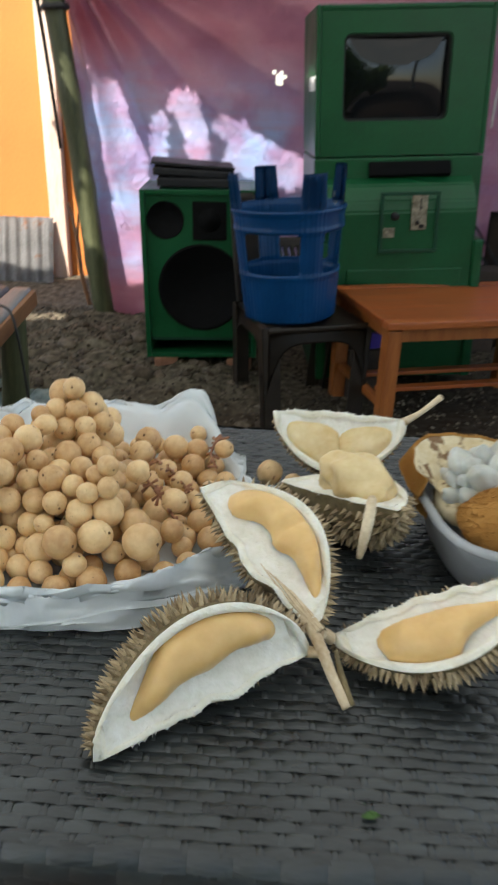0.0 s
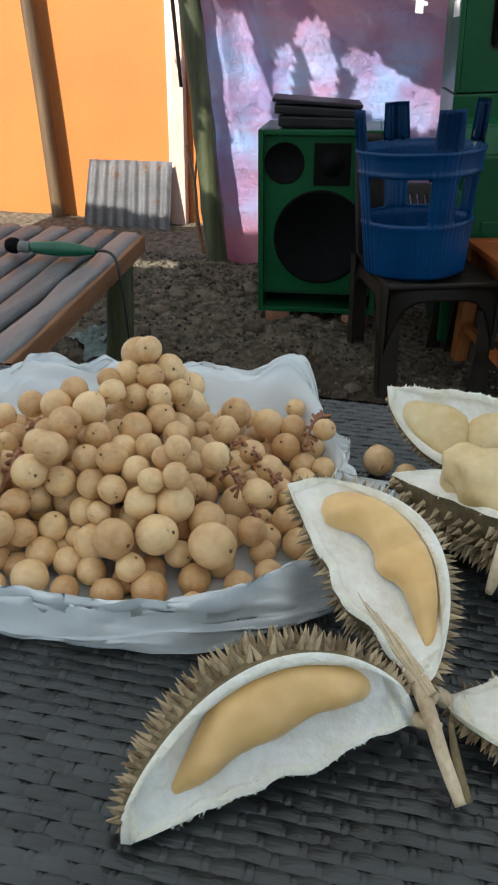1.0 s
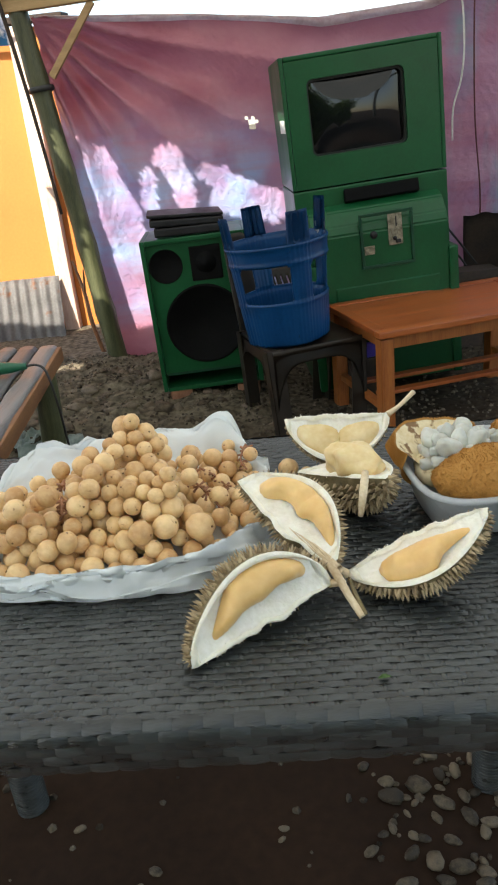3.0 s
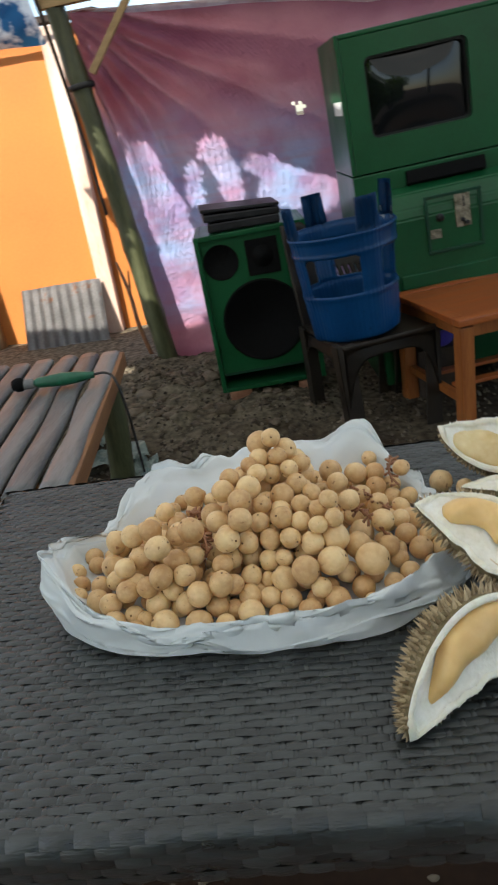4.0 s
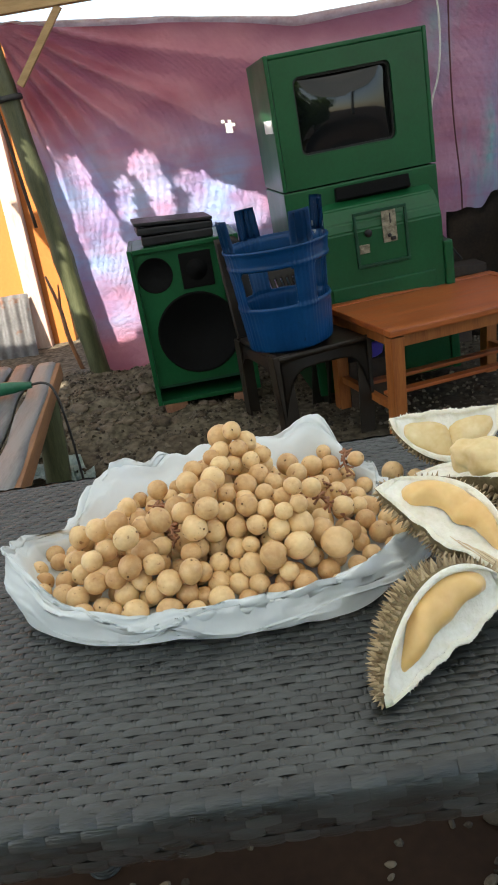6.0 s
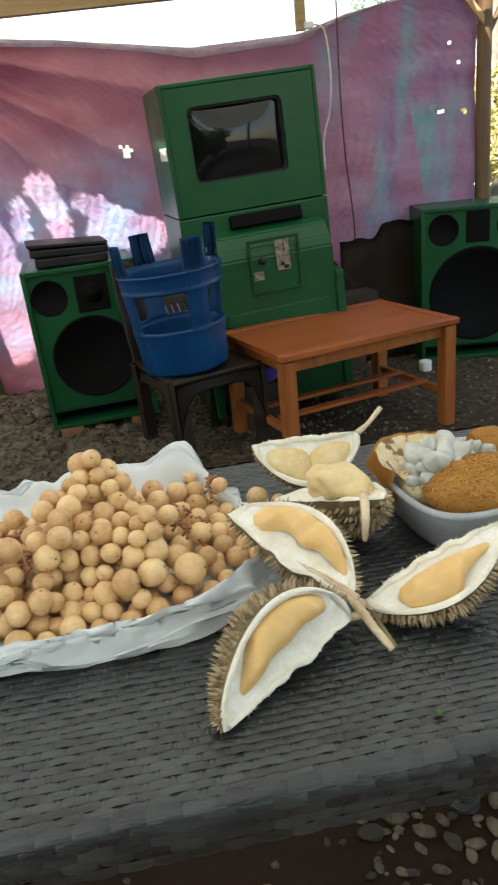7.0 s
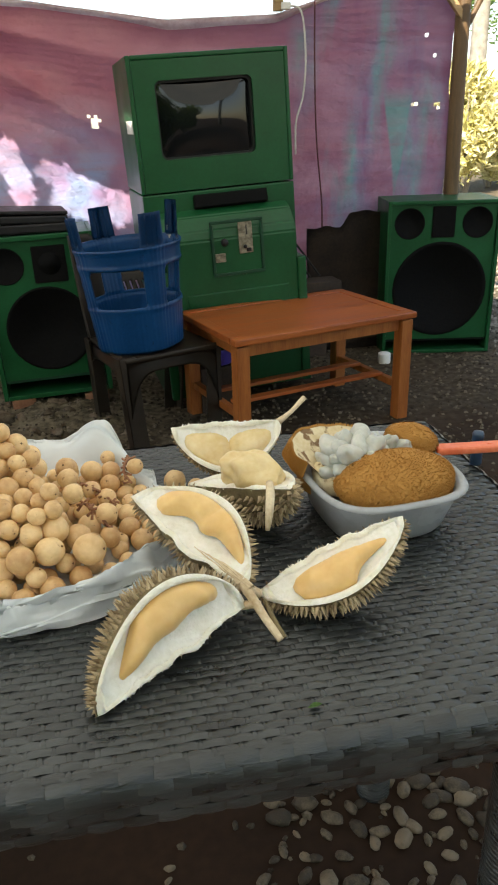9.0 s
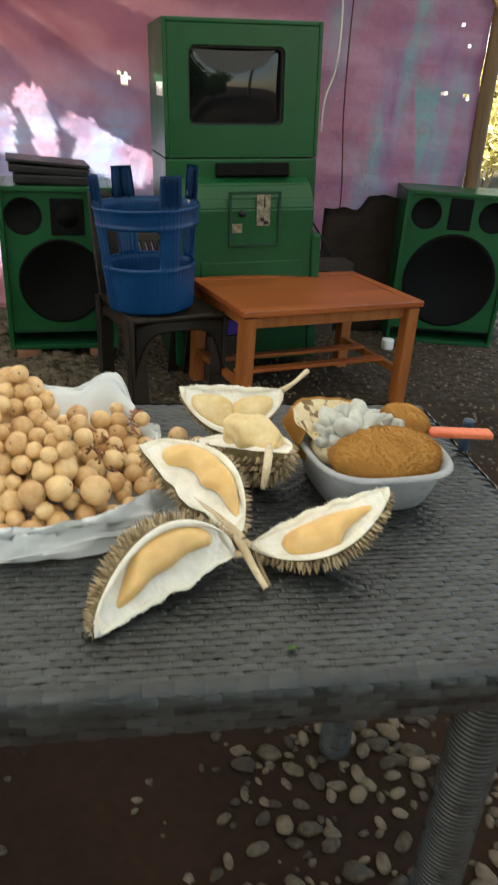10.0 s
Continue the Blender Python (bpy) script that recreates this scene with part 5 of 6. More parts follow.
def speaker_box(t, w, h, d, rim=0.022):
    """Cabinet shell, open at the front with a proud rim, facing -y; the front plane is y = 0."""
    part("cabinet_side", box((rim, d, h), (-w / 2 + rim / 2, d / 2, h / 2), 0.004), GREEN, t)
    part("cabinet_side", box((rim, d, h), (w / 2 - rim / 2, d / 2, h / 2), 0.004), GREEN, t)
    part("cabinet_top", box((w - 2 * rim - 0.001, d, rim), (0, d / 2, h - rim / 2), 0.004), GREEN, t)
    part("cabinet_base", box((w - 2 * rim - 0.001, d, rim), (0, d / 2, rim / 2), 0.004), GREEN, t)
    part("cabinet_back", box((w - 2 * rim - 0.001, 0.018, h - 2 * rim - 0.001), (0, d - 0.02, h / 2), 0.002), GREEN, t)


def left_speaker():
    w, h = 0.515, 0.755
    t = thing("loudspeaker", (-0.295, 3.345, 0.098), 4, label="green painted loudspeaker cabinet with one large black woofer", category="loudspeaker", group="sound system", ry=-1.2)
    speaker_box(t, w, h, 0.40)
    wo, mi, ho = (0.005, 0.325, 0.192), (-0.150, 0.625, 0.080), (0.045, 0.62, 0.001)
    bm = panel_with_holes(w - 0.046, h - 0.115, 0.022, [(wo[0], wo[1] - 0.092, wo[2]), (mi[0], mi[1] - 0.092, mi[2])])
    ob = part("front_panel", bm, GREEN, t); ob.location.z = 0.092
    disc_set(t, "woofer", wo[2], wo[0], 0.026, wo[1], 0.06, label="large black woofer")
    disc_set(t, "midrange", mi[2], mi[0], 0.026, mi[1], 0.03, label="small round black driver")
    bm = box((0.150, 0.012, 0.165), (0.045, 0.020, 0.622), 0.006)
    horn = part("horn", bm, GRILLE, t, "square black tweeter horn")
    part("horn_throat", lathe([(0.05, 0.0), (0.042, -0.012), (0.02, -0.004), (0.016, 0.004)], 24, at=(0.045, 0.012, 0.625), rot=(90, 0, 0)), GRILLE, horn, smooth=True)
    # slot shelf in the darkened green, its shade put into the colour
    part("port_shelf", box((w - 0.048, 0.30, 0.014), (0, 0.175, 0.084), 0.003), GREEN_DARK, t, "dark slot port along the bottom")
    return t


def right_speaker():
    w, h = 0.632, 0.868
    t = thing("loudspeaker", (1.856, 3.822, 0.0), -10.5, label="green painted loudspeaker with woofer and three small drivers", category="loudspeaker", group="sound system")
    speaker_box(t, w, h, 0.42, 0.02)
    wo = (0.0, 0.375, 0.262)
    holes = [wo, (-0.190, 0.745, 0.083), (0.190, 0.745, 0.083)]
    bm = panel_with_holes(w - 0.042, h - 0.105, 0.020, [(x, z - 0.083, r) for x, z, r in holes])
    ob = part("front_panel", bm, GREEN, t); ob.location.z = 0.083
    disc_set(t, "woofer", wo[2], wo[0], 0.024, wo[1], 0.07, label="large black woofer")
    for x, z, r in holes[1:]:
        disc_set(t, "midrange", r, x, 0.024, z, 0.03, label="small round black driver")
    part("horn", box((0.130, 0.012, 0.170), (0, 0.017, 0.752), 0.006), GRILLE, t, "square black tweeter horn")
    # slot shelf in grille black, which puts the slot's shade into its colour
    part("port_shelf", box((w - 0.044, 0.30, 0.014), (0, 0.175, 0.076), 0.003), GRILLE, t, "dark slot port along the bottom")
    for sx in (-0.24, 0.24):
        part("foot", box((0.05, 0.05, 0.016), (sx, 0.05, -0.006), 0.003), GRILLE, t)
    return t


left_speaker()
right_speaker()
BRICK = material("broken_red_brick", (0.20, 0.085, 0.045), (0.34, 0.17, 0.10), 20, 0.85, bump=0.6, fine=90)
for x, y, a in ((-0.47, 3.37, 12), (-0.12, 3.39, -8), (-0.46, 3.66, 5), (-0.14, 3.68, -4)):
    brick = thing("brick", (x, y, 0.0), a, label="broken red brick under the loudspeaker", category="brick", group="bricks under the loudspeaker")
    part("brick", box((0.11, 0.07, 0.101), (0, 0, 0.0445), 0.006), BRICK, brick)


def karaoke():
    """Coin operated machine: a box with a tube television on a lower cabinet with a coin panel."""
    t = thing("karaoke_machine", (0.592, 3.430, 0.004), 4.5, ry=-3.0, label="green coin-operated karaoke machine with a tube television", category="karaoke machine")
    W, D = 0.725, 0.52
    z0, z1 = 1.012, 1.575
    # upper box: four sides and a front with a real opening
    part("side_panel", box((0.02, D, z1 - z0), (-W / 2 + 0.01, D / 2, (z0 + z1) / 2), 0.006), GREEN, t)
    part("side_panel", box((0.02, D, z1 - z0), (W / 2 - 0.01, D / 2, (z0 + z1) / 2), 0.006), GREEN, t)
    part("top_panel", box((W - 0.041, D, 0.02), (0, D / 2, z1 - 0.01), 0.006), GREEN, t)
    # inner back in the darkened green
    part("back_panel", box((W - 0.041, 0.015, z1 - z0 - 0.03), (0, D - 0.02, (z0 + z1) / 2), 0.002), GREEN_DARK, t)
    # white slip added under the sun slit, so the bright spot comes out white
    part("bright_spot_slip", box((0.004, 0.20, 0.055), (-W / 2 - 0.001, 0.12, 1.295), 0.001), WHITE, t, "white slip added for the bright spot on the side panel")
    sx0, sx1, sz0, sz1 = -0.250, 0.190, 1.150, 1.472
    def framed(w0, x0, z0a, z1a, hx0, hx1, hz0, hz1, y, th, rad):
        """A board facing -y with one opening that has rounded corners."""
        bm = bmesh.new()
        ring = [bm.verts.new(p) for p in ((x0, y, z0a), (x0 + w0, y, z0a), (x0 + w0, y, z1a), (x0, y, z1a))]
        hole = []
        for cx, cz, a0 in ((hx1 - rad, hz1 - rad, 0), (hx0 + rad, hz1 - rad, 90), (hx0 + rad, hz0 + rad, 180), (hx1 - rad, hz0 + rad, 270)):
            for q in range(7):
                an = radians(a0 + 15 * q)
                hole.append(bm.verts.new((cx + rad * math.cos(an), y, cz + rad * math.sin(an))))
        edges = [bm.edges.new((r[k], r[(k + 1) % len(r)])) for r in (ring, hole) for k in range(len(r))]
        bmesh.ops.triangle_fill(bm, use_beauty=True, use_dissolve=False, edges=edges)
        got = bmesh.ops.extrude_face_region(bm, geom=bm.faces[:])
        bmesh.ops.translate(bm, vec=(0, th, 0), verts=[v for v in got["geom"] if isinstance(v, bmesh.types.BMVert)])
        return bm
    part("front_panel", framed(W - 0.042, -W / 2 + 0.021, z0 + 0.002, z1 - 0.021, sx0, sx1, sz0, sz1, 0.002, 0.02, 0.028), GREEN, t)
    tv = part("television", framed(sx1 - sx0 + 0.03, sx0 - 0.015, sz0 - 0.015, sz1 + 0.015, sx0 + 0.009, sx1 - 0.010, sz0 + 0.008, sz1 - 0.010, 0.0235, 0.05, 0.024), BLACK, t, "black television set behind the opening")
    cw, ch = sx1 - sx0 - 0.008, sz1 - sz0 - 0.006
    scr = sheet(lambda u, v: ((sx0 + sx1) / 2 + (u - 0.5) * cw, 0.050 - 0.016 * (1 - (2 * u - 1) ** 2) * (1 - (2 * v - 1) ** 2), (sz0 + sz1) / 2 + (v - 0.5) * ch), 24, 18)
    part("screen", scr, GLASS, tv, "dark curved glass screen, switched off", smooth=True)
    # lower cabinet with a console that stands forward
    part("lower_cabinet", box((W, D, 0.985), (0, D / 2, 0.515), 0.008), GREEN, t)
    con = bmesh.new()
    prof = [(0.0, 0.930), (-0.055, 0.900), (-0.110, 0.840), (-0.130, 0.800), (-0.130, 0.06), (0.0, 0.06)]
    cwid = 0.64
    a = [con.verts.new((-cwid / 2, y, z)) for y, z in prof]
    b = [con.verts.new((cwid / 2, y, z)) for y, z in prof]
    con.faces.new(a); con.faces.new(b[::-1])
    for k in range(len(prof)):
        con.faces.new((a[k], b[k], b[(k + 1) % 6], a[(k + 1) % 6]))
    bmesh.ops.bevel(con, geom=con.edges[:], offset=0.008, segments=2, affect="EDGES")
    console = part("console", con, GREEN, t)
    for s in (-1, 1):
        part("console_wing", box((0.045, 0.17, 0.62), (s * 0.335, -0.060, 0.37), 0.010), GREEN, t)
    part("tape_slot", box((0.350, 0.05, 0.058), (0.045, -0.008, 0.958), 0.006, (-18, 0, 0)), GRILLE, t, "black shelf below the television")
    # coin panel, framed and recessed
    px, pz = 0.030, 0.785
    for (w, h, x, z) in ((0.250, 0.014, 0, 0.118), (0.250, 0.014, 0, -0.118), (0.014, 0.222, -0.118, 0), (0.014, 0.222, 0.118, 0)):
        part("coin_frame", box((w, 0.014, h), (px + x, -0.133, pz + z - 0.03), 0.003), GREEN_DARK, console)
    plate = part("coin_plate", box((0.066, 0.006, 0.150), (px + 0.040, -0.134, pz + 0.015), 0.002), PLATE, t, "scratched tarnished steel coin plate")
    part("coin_slot", box((0.006, 0.008, 0.045), (px + 0.045, -0.1355, pz + 0.045), 0.001), BLACK, plate)
    part("return_button", lathe([(0.009, 0), (0.009, 0.006), (0.006, 0.009)], 14, at=(px + 0.035, -0.137, pz - 0.03), rot=(90, 0, 0)), BLACK, plate, smooth=True)
    part("coin_tray", box((0.022, 0.012, 0.016), (px + 0.052, -0.138, pz - 0.045), 0.002), BLACK, plate)
    lock = part("lock", lathe([(0.017, 0), (0.017, 0.010), (0.011, 0.014), (0.004, 0.015)], 18, at=(px - 0.062, -0.134, pz - 0.002), rot=(90, 0, 0)), BLACK, t, "round black lock", smooth=True)
    part("label_plate", box((0.048, 0.005, 0.040), (px - 0.085, -0.1335, pz - 0.070), 0.002), PLATE, t, "small pale sticker")
    part("lower_door", box((0.50, 0.012, 0.22), (0.02, -0.132, 0.45), 0.006), GREEN, console)
    return t


karaoke()
case = thing("black_case", (-0.340, 3.50, 0.857), 5, label="stack of flat black cases on the loudspeaker", category="case")
part("case", box((0.33, 0.26, 0.040), (0, 0, 0.020), 0.008), BLACK, case)
part("case", box((0.35, 0.27, 0.034), (-0.012, 0, 0.059), 0.008, (0, 2, 3)), BLACK, case)
part("lid", box((0.36, 0.28, 0.014), (-0.016, 0, 0.090), 0.004, (0, 3, 3)), BLACK, case)


# ---- things: chair with upturned stool ----
def plastic_chair():
    t = thing("plastic_chair", (0.148, 3.020, 0.0), 20, label="dark brown plastic chair with a stool upturned on it", category="chair")
    z = 0.425
    bm = box((0.42, 0.43, 0.022), (0, 0, z - 0.011), 0.010, segs=3)
    part("seat", bm, BROWN_PLASTIC, t)
    for k in range(4):
        bm = sheet(lambda u, v: ((u - 0.5) * (0.41 - 0.0), -0.213 - 0.012 * v, z - 0.018 - v * (0.045 + 0.20 * abs(2 * u - 1) ** 5)), 40, 6)
        bmesh.ops.solidify(bm, geom=bm.faces[:], thickness=0.010)
        bmesh.ops.rotate(bm, verts=bm.verts[:], cent=(0, 0, 0), matrix=Matrix.Rotation(radians(90 * k), 3, "Z"))
        part("apron", bm, BROWN_PLASTIC, t, smooth=True)
    for sx, sy in ((-1, -1), (1, -1), (-1, 1), (1, 1)):
        bm = bmesh.new()
        for (w, d, ox, oy) in ((0.072, 0.010, 0, -0.026 * sy * -1), (0.010, 0.062, 0.031 * sx, 0)):
            box((w, d, 0.43), (ox, oy, 0), 0.003, bm=bm)
        bmesh.ops.transform(bm, matrix=pose(sx * 0.185, sy * 0.190, 0.213, sy * 3, -sx * -3, 0), verts=bm.verts)
        part("leg", bm, BROWN_PLASTIC, t)

    def back(u, v):
        w = 0.41 - 0.03 * v * v
        h = 0.455 - 0.185 * min(max((u - 0.24) / 0.22, 0), 1) ** 2
        return ((u - 0.5) * w - 0.035 * v, 0.205 + 0.085 * v + 0.020 * math.sin(math.pi * u), z - 0.02 + h * v)
    bm = sheet(back, 40, 20)
    gone = []
    for k, f in enumerate(list(bm.faces)):
        col, row = divmod(k, 20)
        if 16 < col < 38 and col % 3 == 0 and 6 < row < 17:
            gone.append(f)
    bmesh.ops.delete(bm, geom=gone, context="FACES")
    bmesh.ops.solidify(bm, geom=bm.faces[:], thickness=0.012)
    part("backrest", bm, BROWN_PLASTIC, t, smooth=True)
    return t


plastic_chair()


def upturned_stool():
    z0 = 0.427
    t = thing("blue_stool", (0.105, 2.965, z0), 0, ry=-3.5, label="blue plastic stool turned upside down on a chair", category="stool")
    H = 0.555

    def rad(z):
        return 0.178 + 0.050 * z / H
    prof = [(0.02, 0.004), (0.150, 0.0), (0.166, 0.004), (0.172, 0.014), (0.166, 0.018), (0.02, 0.012)]
    part("seat", lathe(prof, 48), BLUE, t, smooth=True)
    legs, top = (205, 295, 25, 115), 0.430

    def off_leg(deg):
        return min(abs((deg - a + 180) % 360 - 180) for a in legs)

    def wall(u, v):
        zz = 0.012 + (top - 0.012) * v
        d = off_leg(360 * u)
        r = rad(zz) + 0.006 * math.exp(-(d / 9) ** 2) + 0.0025 * (abs((d / 5.0) % 1 - 0.5) < 0.2) * (d < 15)
        r += 0.0016 * (math.sin(math.radians(360 * u) * 60) > 0) * (zz < 0.175) * (d >= 16)
        r += 0.004 * math.exp(-((zz - 0.186) / 0.008) ** 2) + 0.004 * math.exp(-((zz - 0.355) / 0.008) ** 2) + 0.005 * math.exp(-((zz - 0.422) / 0.008) ** 2)
        return (r * math.cos(math.radians(360 * u)), r * math.sin(math.radians(360 * u)), zz)
    nu, nv = 240, 56
    bm = sheet(wall, nu, nv)
    gone = []
    for k, f in enumerate(list(bm.faces)):
        i, j = divmod(k, nv)
        d, zz = off_leg(360 * (i + 0.5) / nu), 0.012 + (top - 0.012) * (j + 0.5) / nv
        e = (d - 12.5) * 0.0035
        if 0.196 < zz < 0.345 and e > 0 and (e > 0.012 or min(zz - 0.196, 0.345 - zz) > 0.012 - e):
            gone.append(f)
    bmesh.ops.delete(bm, geom=gone, context="FACES")
    bmesh.ops.remove_doubles(bm, verts=bm.verts[:], dist=0.0003)
    bmesh.ops.solidify(bm, geom=bm.faces[:], thickness=0.005)
    part("wall", bm, BLUE, t, "ribbed blue wall with four windows", smooth=True)

    def band(a0, a1, za, zb, th=0.005, ridge=0.0, n=10, m=8, taper=0.0):
        bm = bmesh.new()

        def f(u, v, off):
            zz = za + (zb - za) * v
            mid, half = (a0 + a1) / 2, (a1 - a0) / 2 * (1 - taper * v)
            a = radians(mid + half * (2 * u - 1))
            r = rad(zz) + off + ridge * math.exp(-((u - 0.5) / 0.18) ** 2)
            return (r * math.cos(a), r * math.sin(a), zz)
        sheet(lambda u, v: f(u, v, 0.0), n, m, bm)
        bmesh.ops.solidify(bm, geom=bm.faces[:], thickness=th)
        return bm
    for a in legs:
        leg = part("leg", band(a - 14, a + 14, top - 0.004, H + (0.01 if a == 25 else 0.0), ridge=0.006, taper=0.15), BLUE, t, smooth=True)
        for k in (-6, 0, 6):
            part("rib", band(a + k - 1.2, a + k + 1.2, top, H - 0.008, th=0.004, ridge=0.010, n=4, m=4), BLUE, leg, smooth=True)
    part("tape_wrap", band(13, 37, 0.395, 0.425, th=-0.004, ridge=0.014), STEEL, t, "strip of silver tape round one leg", smooth=True)
    part("tape_wrap", band(13, 37, 0.440, 0.462, th=-0.004, ridge=0.014), STEEL, t, "strip of silver tape round one leg", smooth=True)
    return t


upturned_stool()


def coffee_table():
    t = thing("coffee_table", (0.804, 3.05, 0.0), 16.3, label="low reddish wooden coffee table with a slatted lower shelf", category="coffee table")
    W, D, H = 0.90, 0.60, 0.50
    part("tabletop", box((W - 0.11, D - 0.11, 0.022), (0, 0, H - 0.014), 0.002), TEAK, t)
    for s in (-1, 1):
        part("top_border", box((W, 0.053, 0.028), (0, s * (D / 2 - 0.0265), H - 0.014), 0.006), TEAK, t)
        part("top_border", box((0.053, D - 0.108, 0.028), (s * (W / 2 - 0.0265), 0, H - 0.014), 0.006), TEAK, t)
        part("apron", box((W - 0.14, 0.020, 0.055), (0, s * (D / 2 - 0.045), H - 0.056), 0.002), TEAK_LEG, t)
        part("apron", box((0.020, D - 0.14, 0.055), (s * (W / 2 - 0.045), 0, H - 0.056), 0.002), TEAK_LEG, t)
        part("cross_rail", box((0.030, D - 0.14, 0.032), (s * (W / 2 - 0.045), 0, 0.155), 0.003), TEAK_LEG, t)
    for sx in (-1, 1):
        for sy in (-1, 1):
            part("leg", box((0.058, 0.058, H - 0.030), (sx * (W / 2 - 0.040), sy * (D / 2 - 0.040), (H - 0.030) / 2 - 0.005), 0.004), TEAK_LEG, t)
    for y in (-0.13, 0.05):
        part("shelf_slat", box((W - 0.12, 0.045, 0.016), (0, y, 0.181), 0.003), TEAK, t)
    return t


coffee_table()

tray = thing("purple_basin", (0.465, 3.24, 0.235), 10, label="purple plastic basin beside the coffee table", category="basin")
part("basin", lathe([(0.07, 0.0), (0.085, 0.01), (0.10, 0.075), (0.108, 0.08), (0.104, 0.086), (0.094, 0.078), (0.078, 0.012)], 32), PURPLE, tray, smooth=True)
crate = thing("low_crate", (0.470, 3.27, 0.0), 8, label="dark wooden crate under a purple basin", category="crate")
part("crate", box((0.22, 0.22, 0.233), (0, 0, 0.1165), 0.005), DARK_WOOD, crate)
cup = thing("white_tin", (1.50, 3.72, 0.0), 20, label="small white tin on the soil by the loudspeaker", category="tin")
part("tin", lathe([(0.034, 0.0), (0.036, 0.004), (0.036, 0.052), (0.033, 0.058), (0.012, 0.059)], 20), WHITE, cup, smooth=True)

# dark board behind the right loudspeaker
brd = thing("dark_board", (1.38, 4.06, 0.0), 3, label="dark rotten board with a ragged top edge", category="board")
bm = sheet(lambda u, v: ((u - 0.5) * 0.48, 0.02 * nz(u * 4, v * 3, 1) + 0.05 * v, v * (0.72 + 0.08 * min(max((u - 0.44) * 9, 0), 1) + 0.014 * nz(u * 6, 0, 4))), 24, 14)
bmesh.ops.solidify(bm, geom=bm.faces[:], thickness=0.03)
part("board", bm, DARK_WOOD, brd, smooth=True)
pal = thing("wooden_plank", (1.02, 3.98, 0.0), 4, label="brown plank lying behind the machine", category="plank")
part("plank", box((0.55, 0.16, 0.05), (0, 0, 0.42), 0.004), DARK_WOOD, pal)
part("trestle", box((0.40, 0.10, 0.39), (0, 0, 0.197), 0.004), DARK_WOOD, pal)


# ---- things: bamboo bench with microphone ----
def bamboo_bench():
    t = thing("bamboo_bench", (-0.835, 2.575, 0.0), 0, label="bench with weathered split bamboo slats on round legs", category="bench")
    z = 0.575
    rr = random.Random(3)
    X = -1.35
    # slats run from the far end towards the near end
    far, near = Vector((0.0, 0.0)), Vector((0.105, -1.15))
    for k in range(15):
        off = -0.012 - k * 0.088
        pts = []
        for q in range(7):
            f = q / 6
            p = far.lerp(near, f)
            pts.append((p.x + off + 0.0025 * rr.gauss(0, 1), p.y + 0.03 * rr.uniform(-1, 1) * (q in (0, 6)), z + 0.004 * rr.gauss(0, 1)))
        bm = tube(pts, [0.037 * rr.uniform(0.94, 1.04) * (1.05 if q % 2 else 1.0) for q in range(7)], 12, smooth_steps=3)
        for v in bm.verts:
            v.co.z = z + min(max((v.co.z - z) * 0.62, -0.008), 0.011 + 0.15 * (v.co.z - z))
        part("slat", bm, SLAT, t, smooth=True)
    part("rail", box((0.045, 1.16, 0.055), (0.068, -0.575, z - 0.022), 0.005, (0, 0, 5.2)), RAIL_WOOD, t)
    part("cross_rail", box((1.32, 0.055, 0.05), (-0.66, -0.06, z - 0.038), 0.005), RAIL_WOOD, t)
    part("cross_rail", box((1.32, 0.055, 0.05), (-0.58, -1.00, z - 0.038), 0.005), RAIL_WOOD, t)
    for x, y in ((-0.03, -0.075), (0.055, -1.00), (-1.22, -0.075), (-1.15, -1.00)):
        part("leg", tube([(x - 0.045 * (y > -0.5), y + 0.02, 0.0), (x - 0.01, y, 0.30), (x, y, z - 0.012)], [0.050, 0.048, 0.046], 12), BAMBOO, t, smooth=True)
    return t


bamboo_bench()
mic = thing("microphone", (-0.938, 2.195, 0.596), 2, label="green and black corded microphone lying on the bench", category="microphone")
part("body", lathe([(0.010, -0.115), (0.020, -0.095), (0.023, -0.05), (0.026, 0.0), (0.022, 0.06), (0.015, 0.10), (0.012, 0.125)], 20, at=(0.02, 0, 0.028), rot=(0, 90, 0)), MIC_GREEN, mic, smooth=True)
part("collar", lathe([(0.017, 0.0), (0.020, 0.004), (0.020, 0.05), (0.016, 0.055)], 20, at=(-0.145, 0, 0.028), rot=(0, 90, 0)), SLAT, mic, "pale worn collar", smooth=True)
part("head", lathe([(0.004, -0.025), (0.020, -0.020), (0.027, -0.004), (0.027, 0.014), (0.019, 0.028)], 20, at=(-0.155, 0, 0.030), rot=(0, 90, 0)), GRILLE, mic, "black mesh head", smooth=True)
part("cord", tube([(0.140, 0, 0.028), (0.19, -0.005, 0.030), (0.225, -0.02, 0.0), (0.245, -0.03, -0.12), (0.250, -0.02, -0.26), (0.252, -0.01, -0.40)], 0.005, 8), CABLE, mic, "black cord hanging over the edge", smooth=True)

mic.matrix_basis = mic.matrix_basis @ Matrix.Diagonal((0.86, 0.86, 0.86, 1))

SCRAP = material("pale_green_plastic_film", (0.16, 0.22, 0.19), (0.46, 0.52, 0.47), 18, 0.4, bump=0.5, fine=60, translucent=0.2)
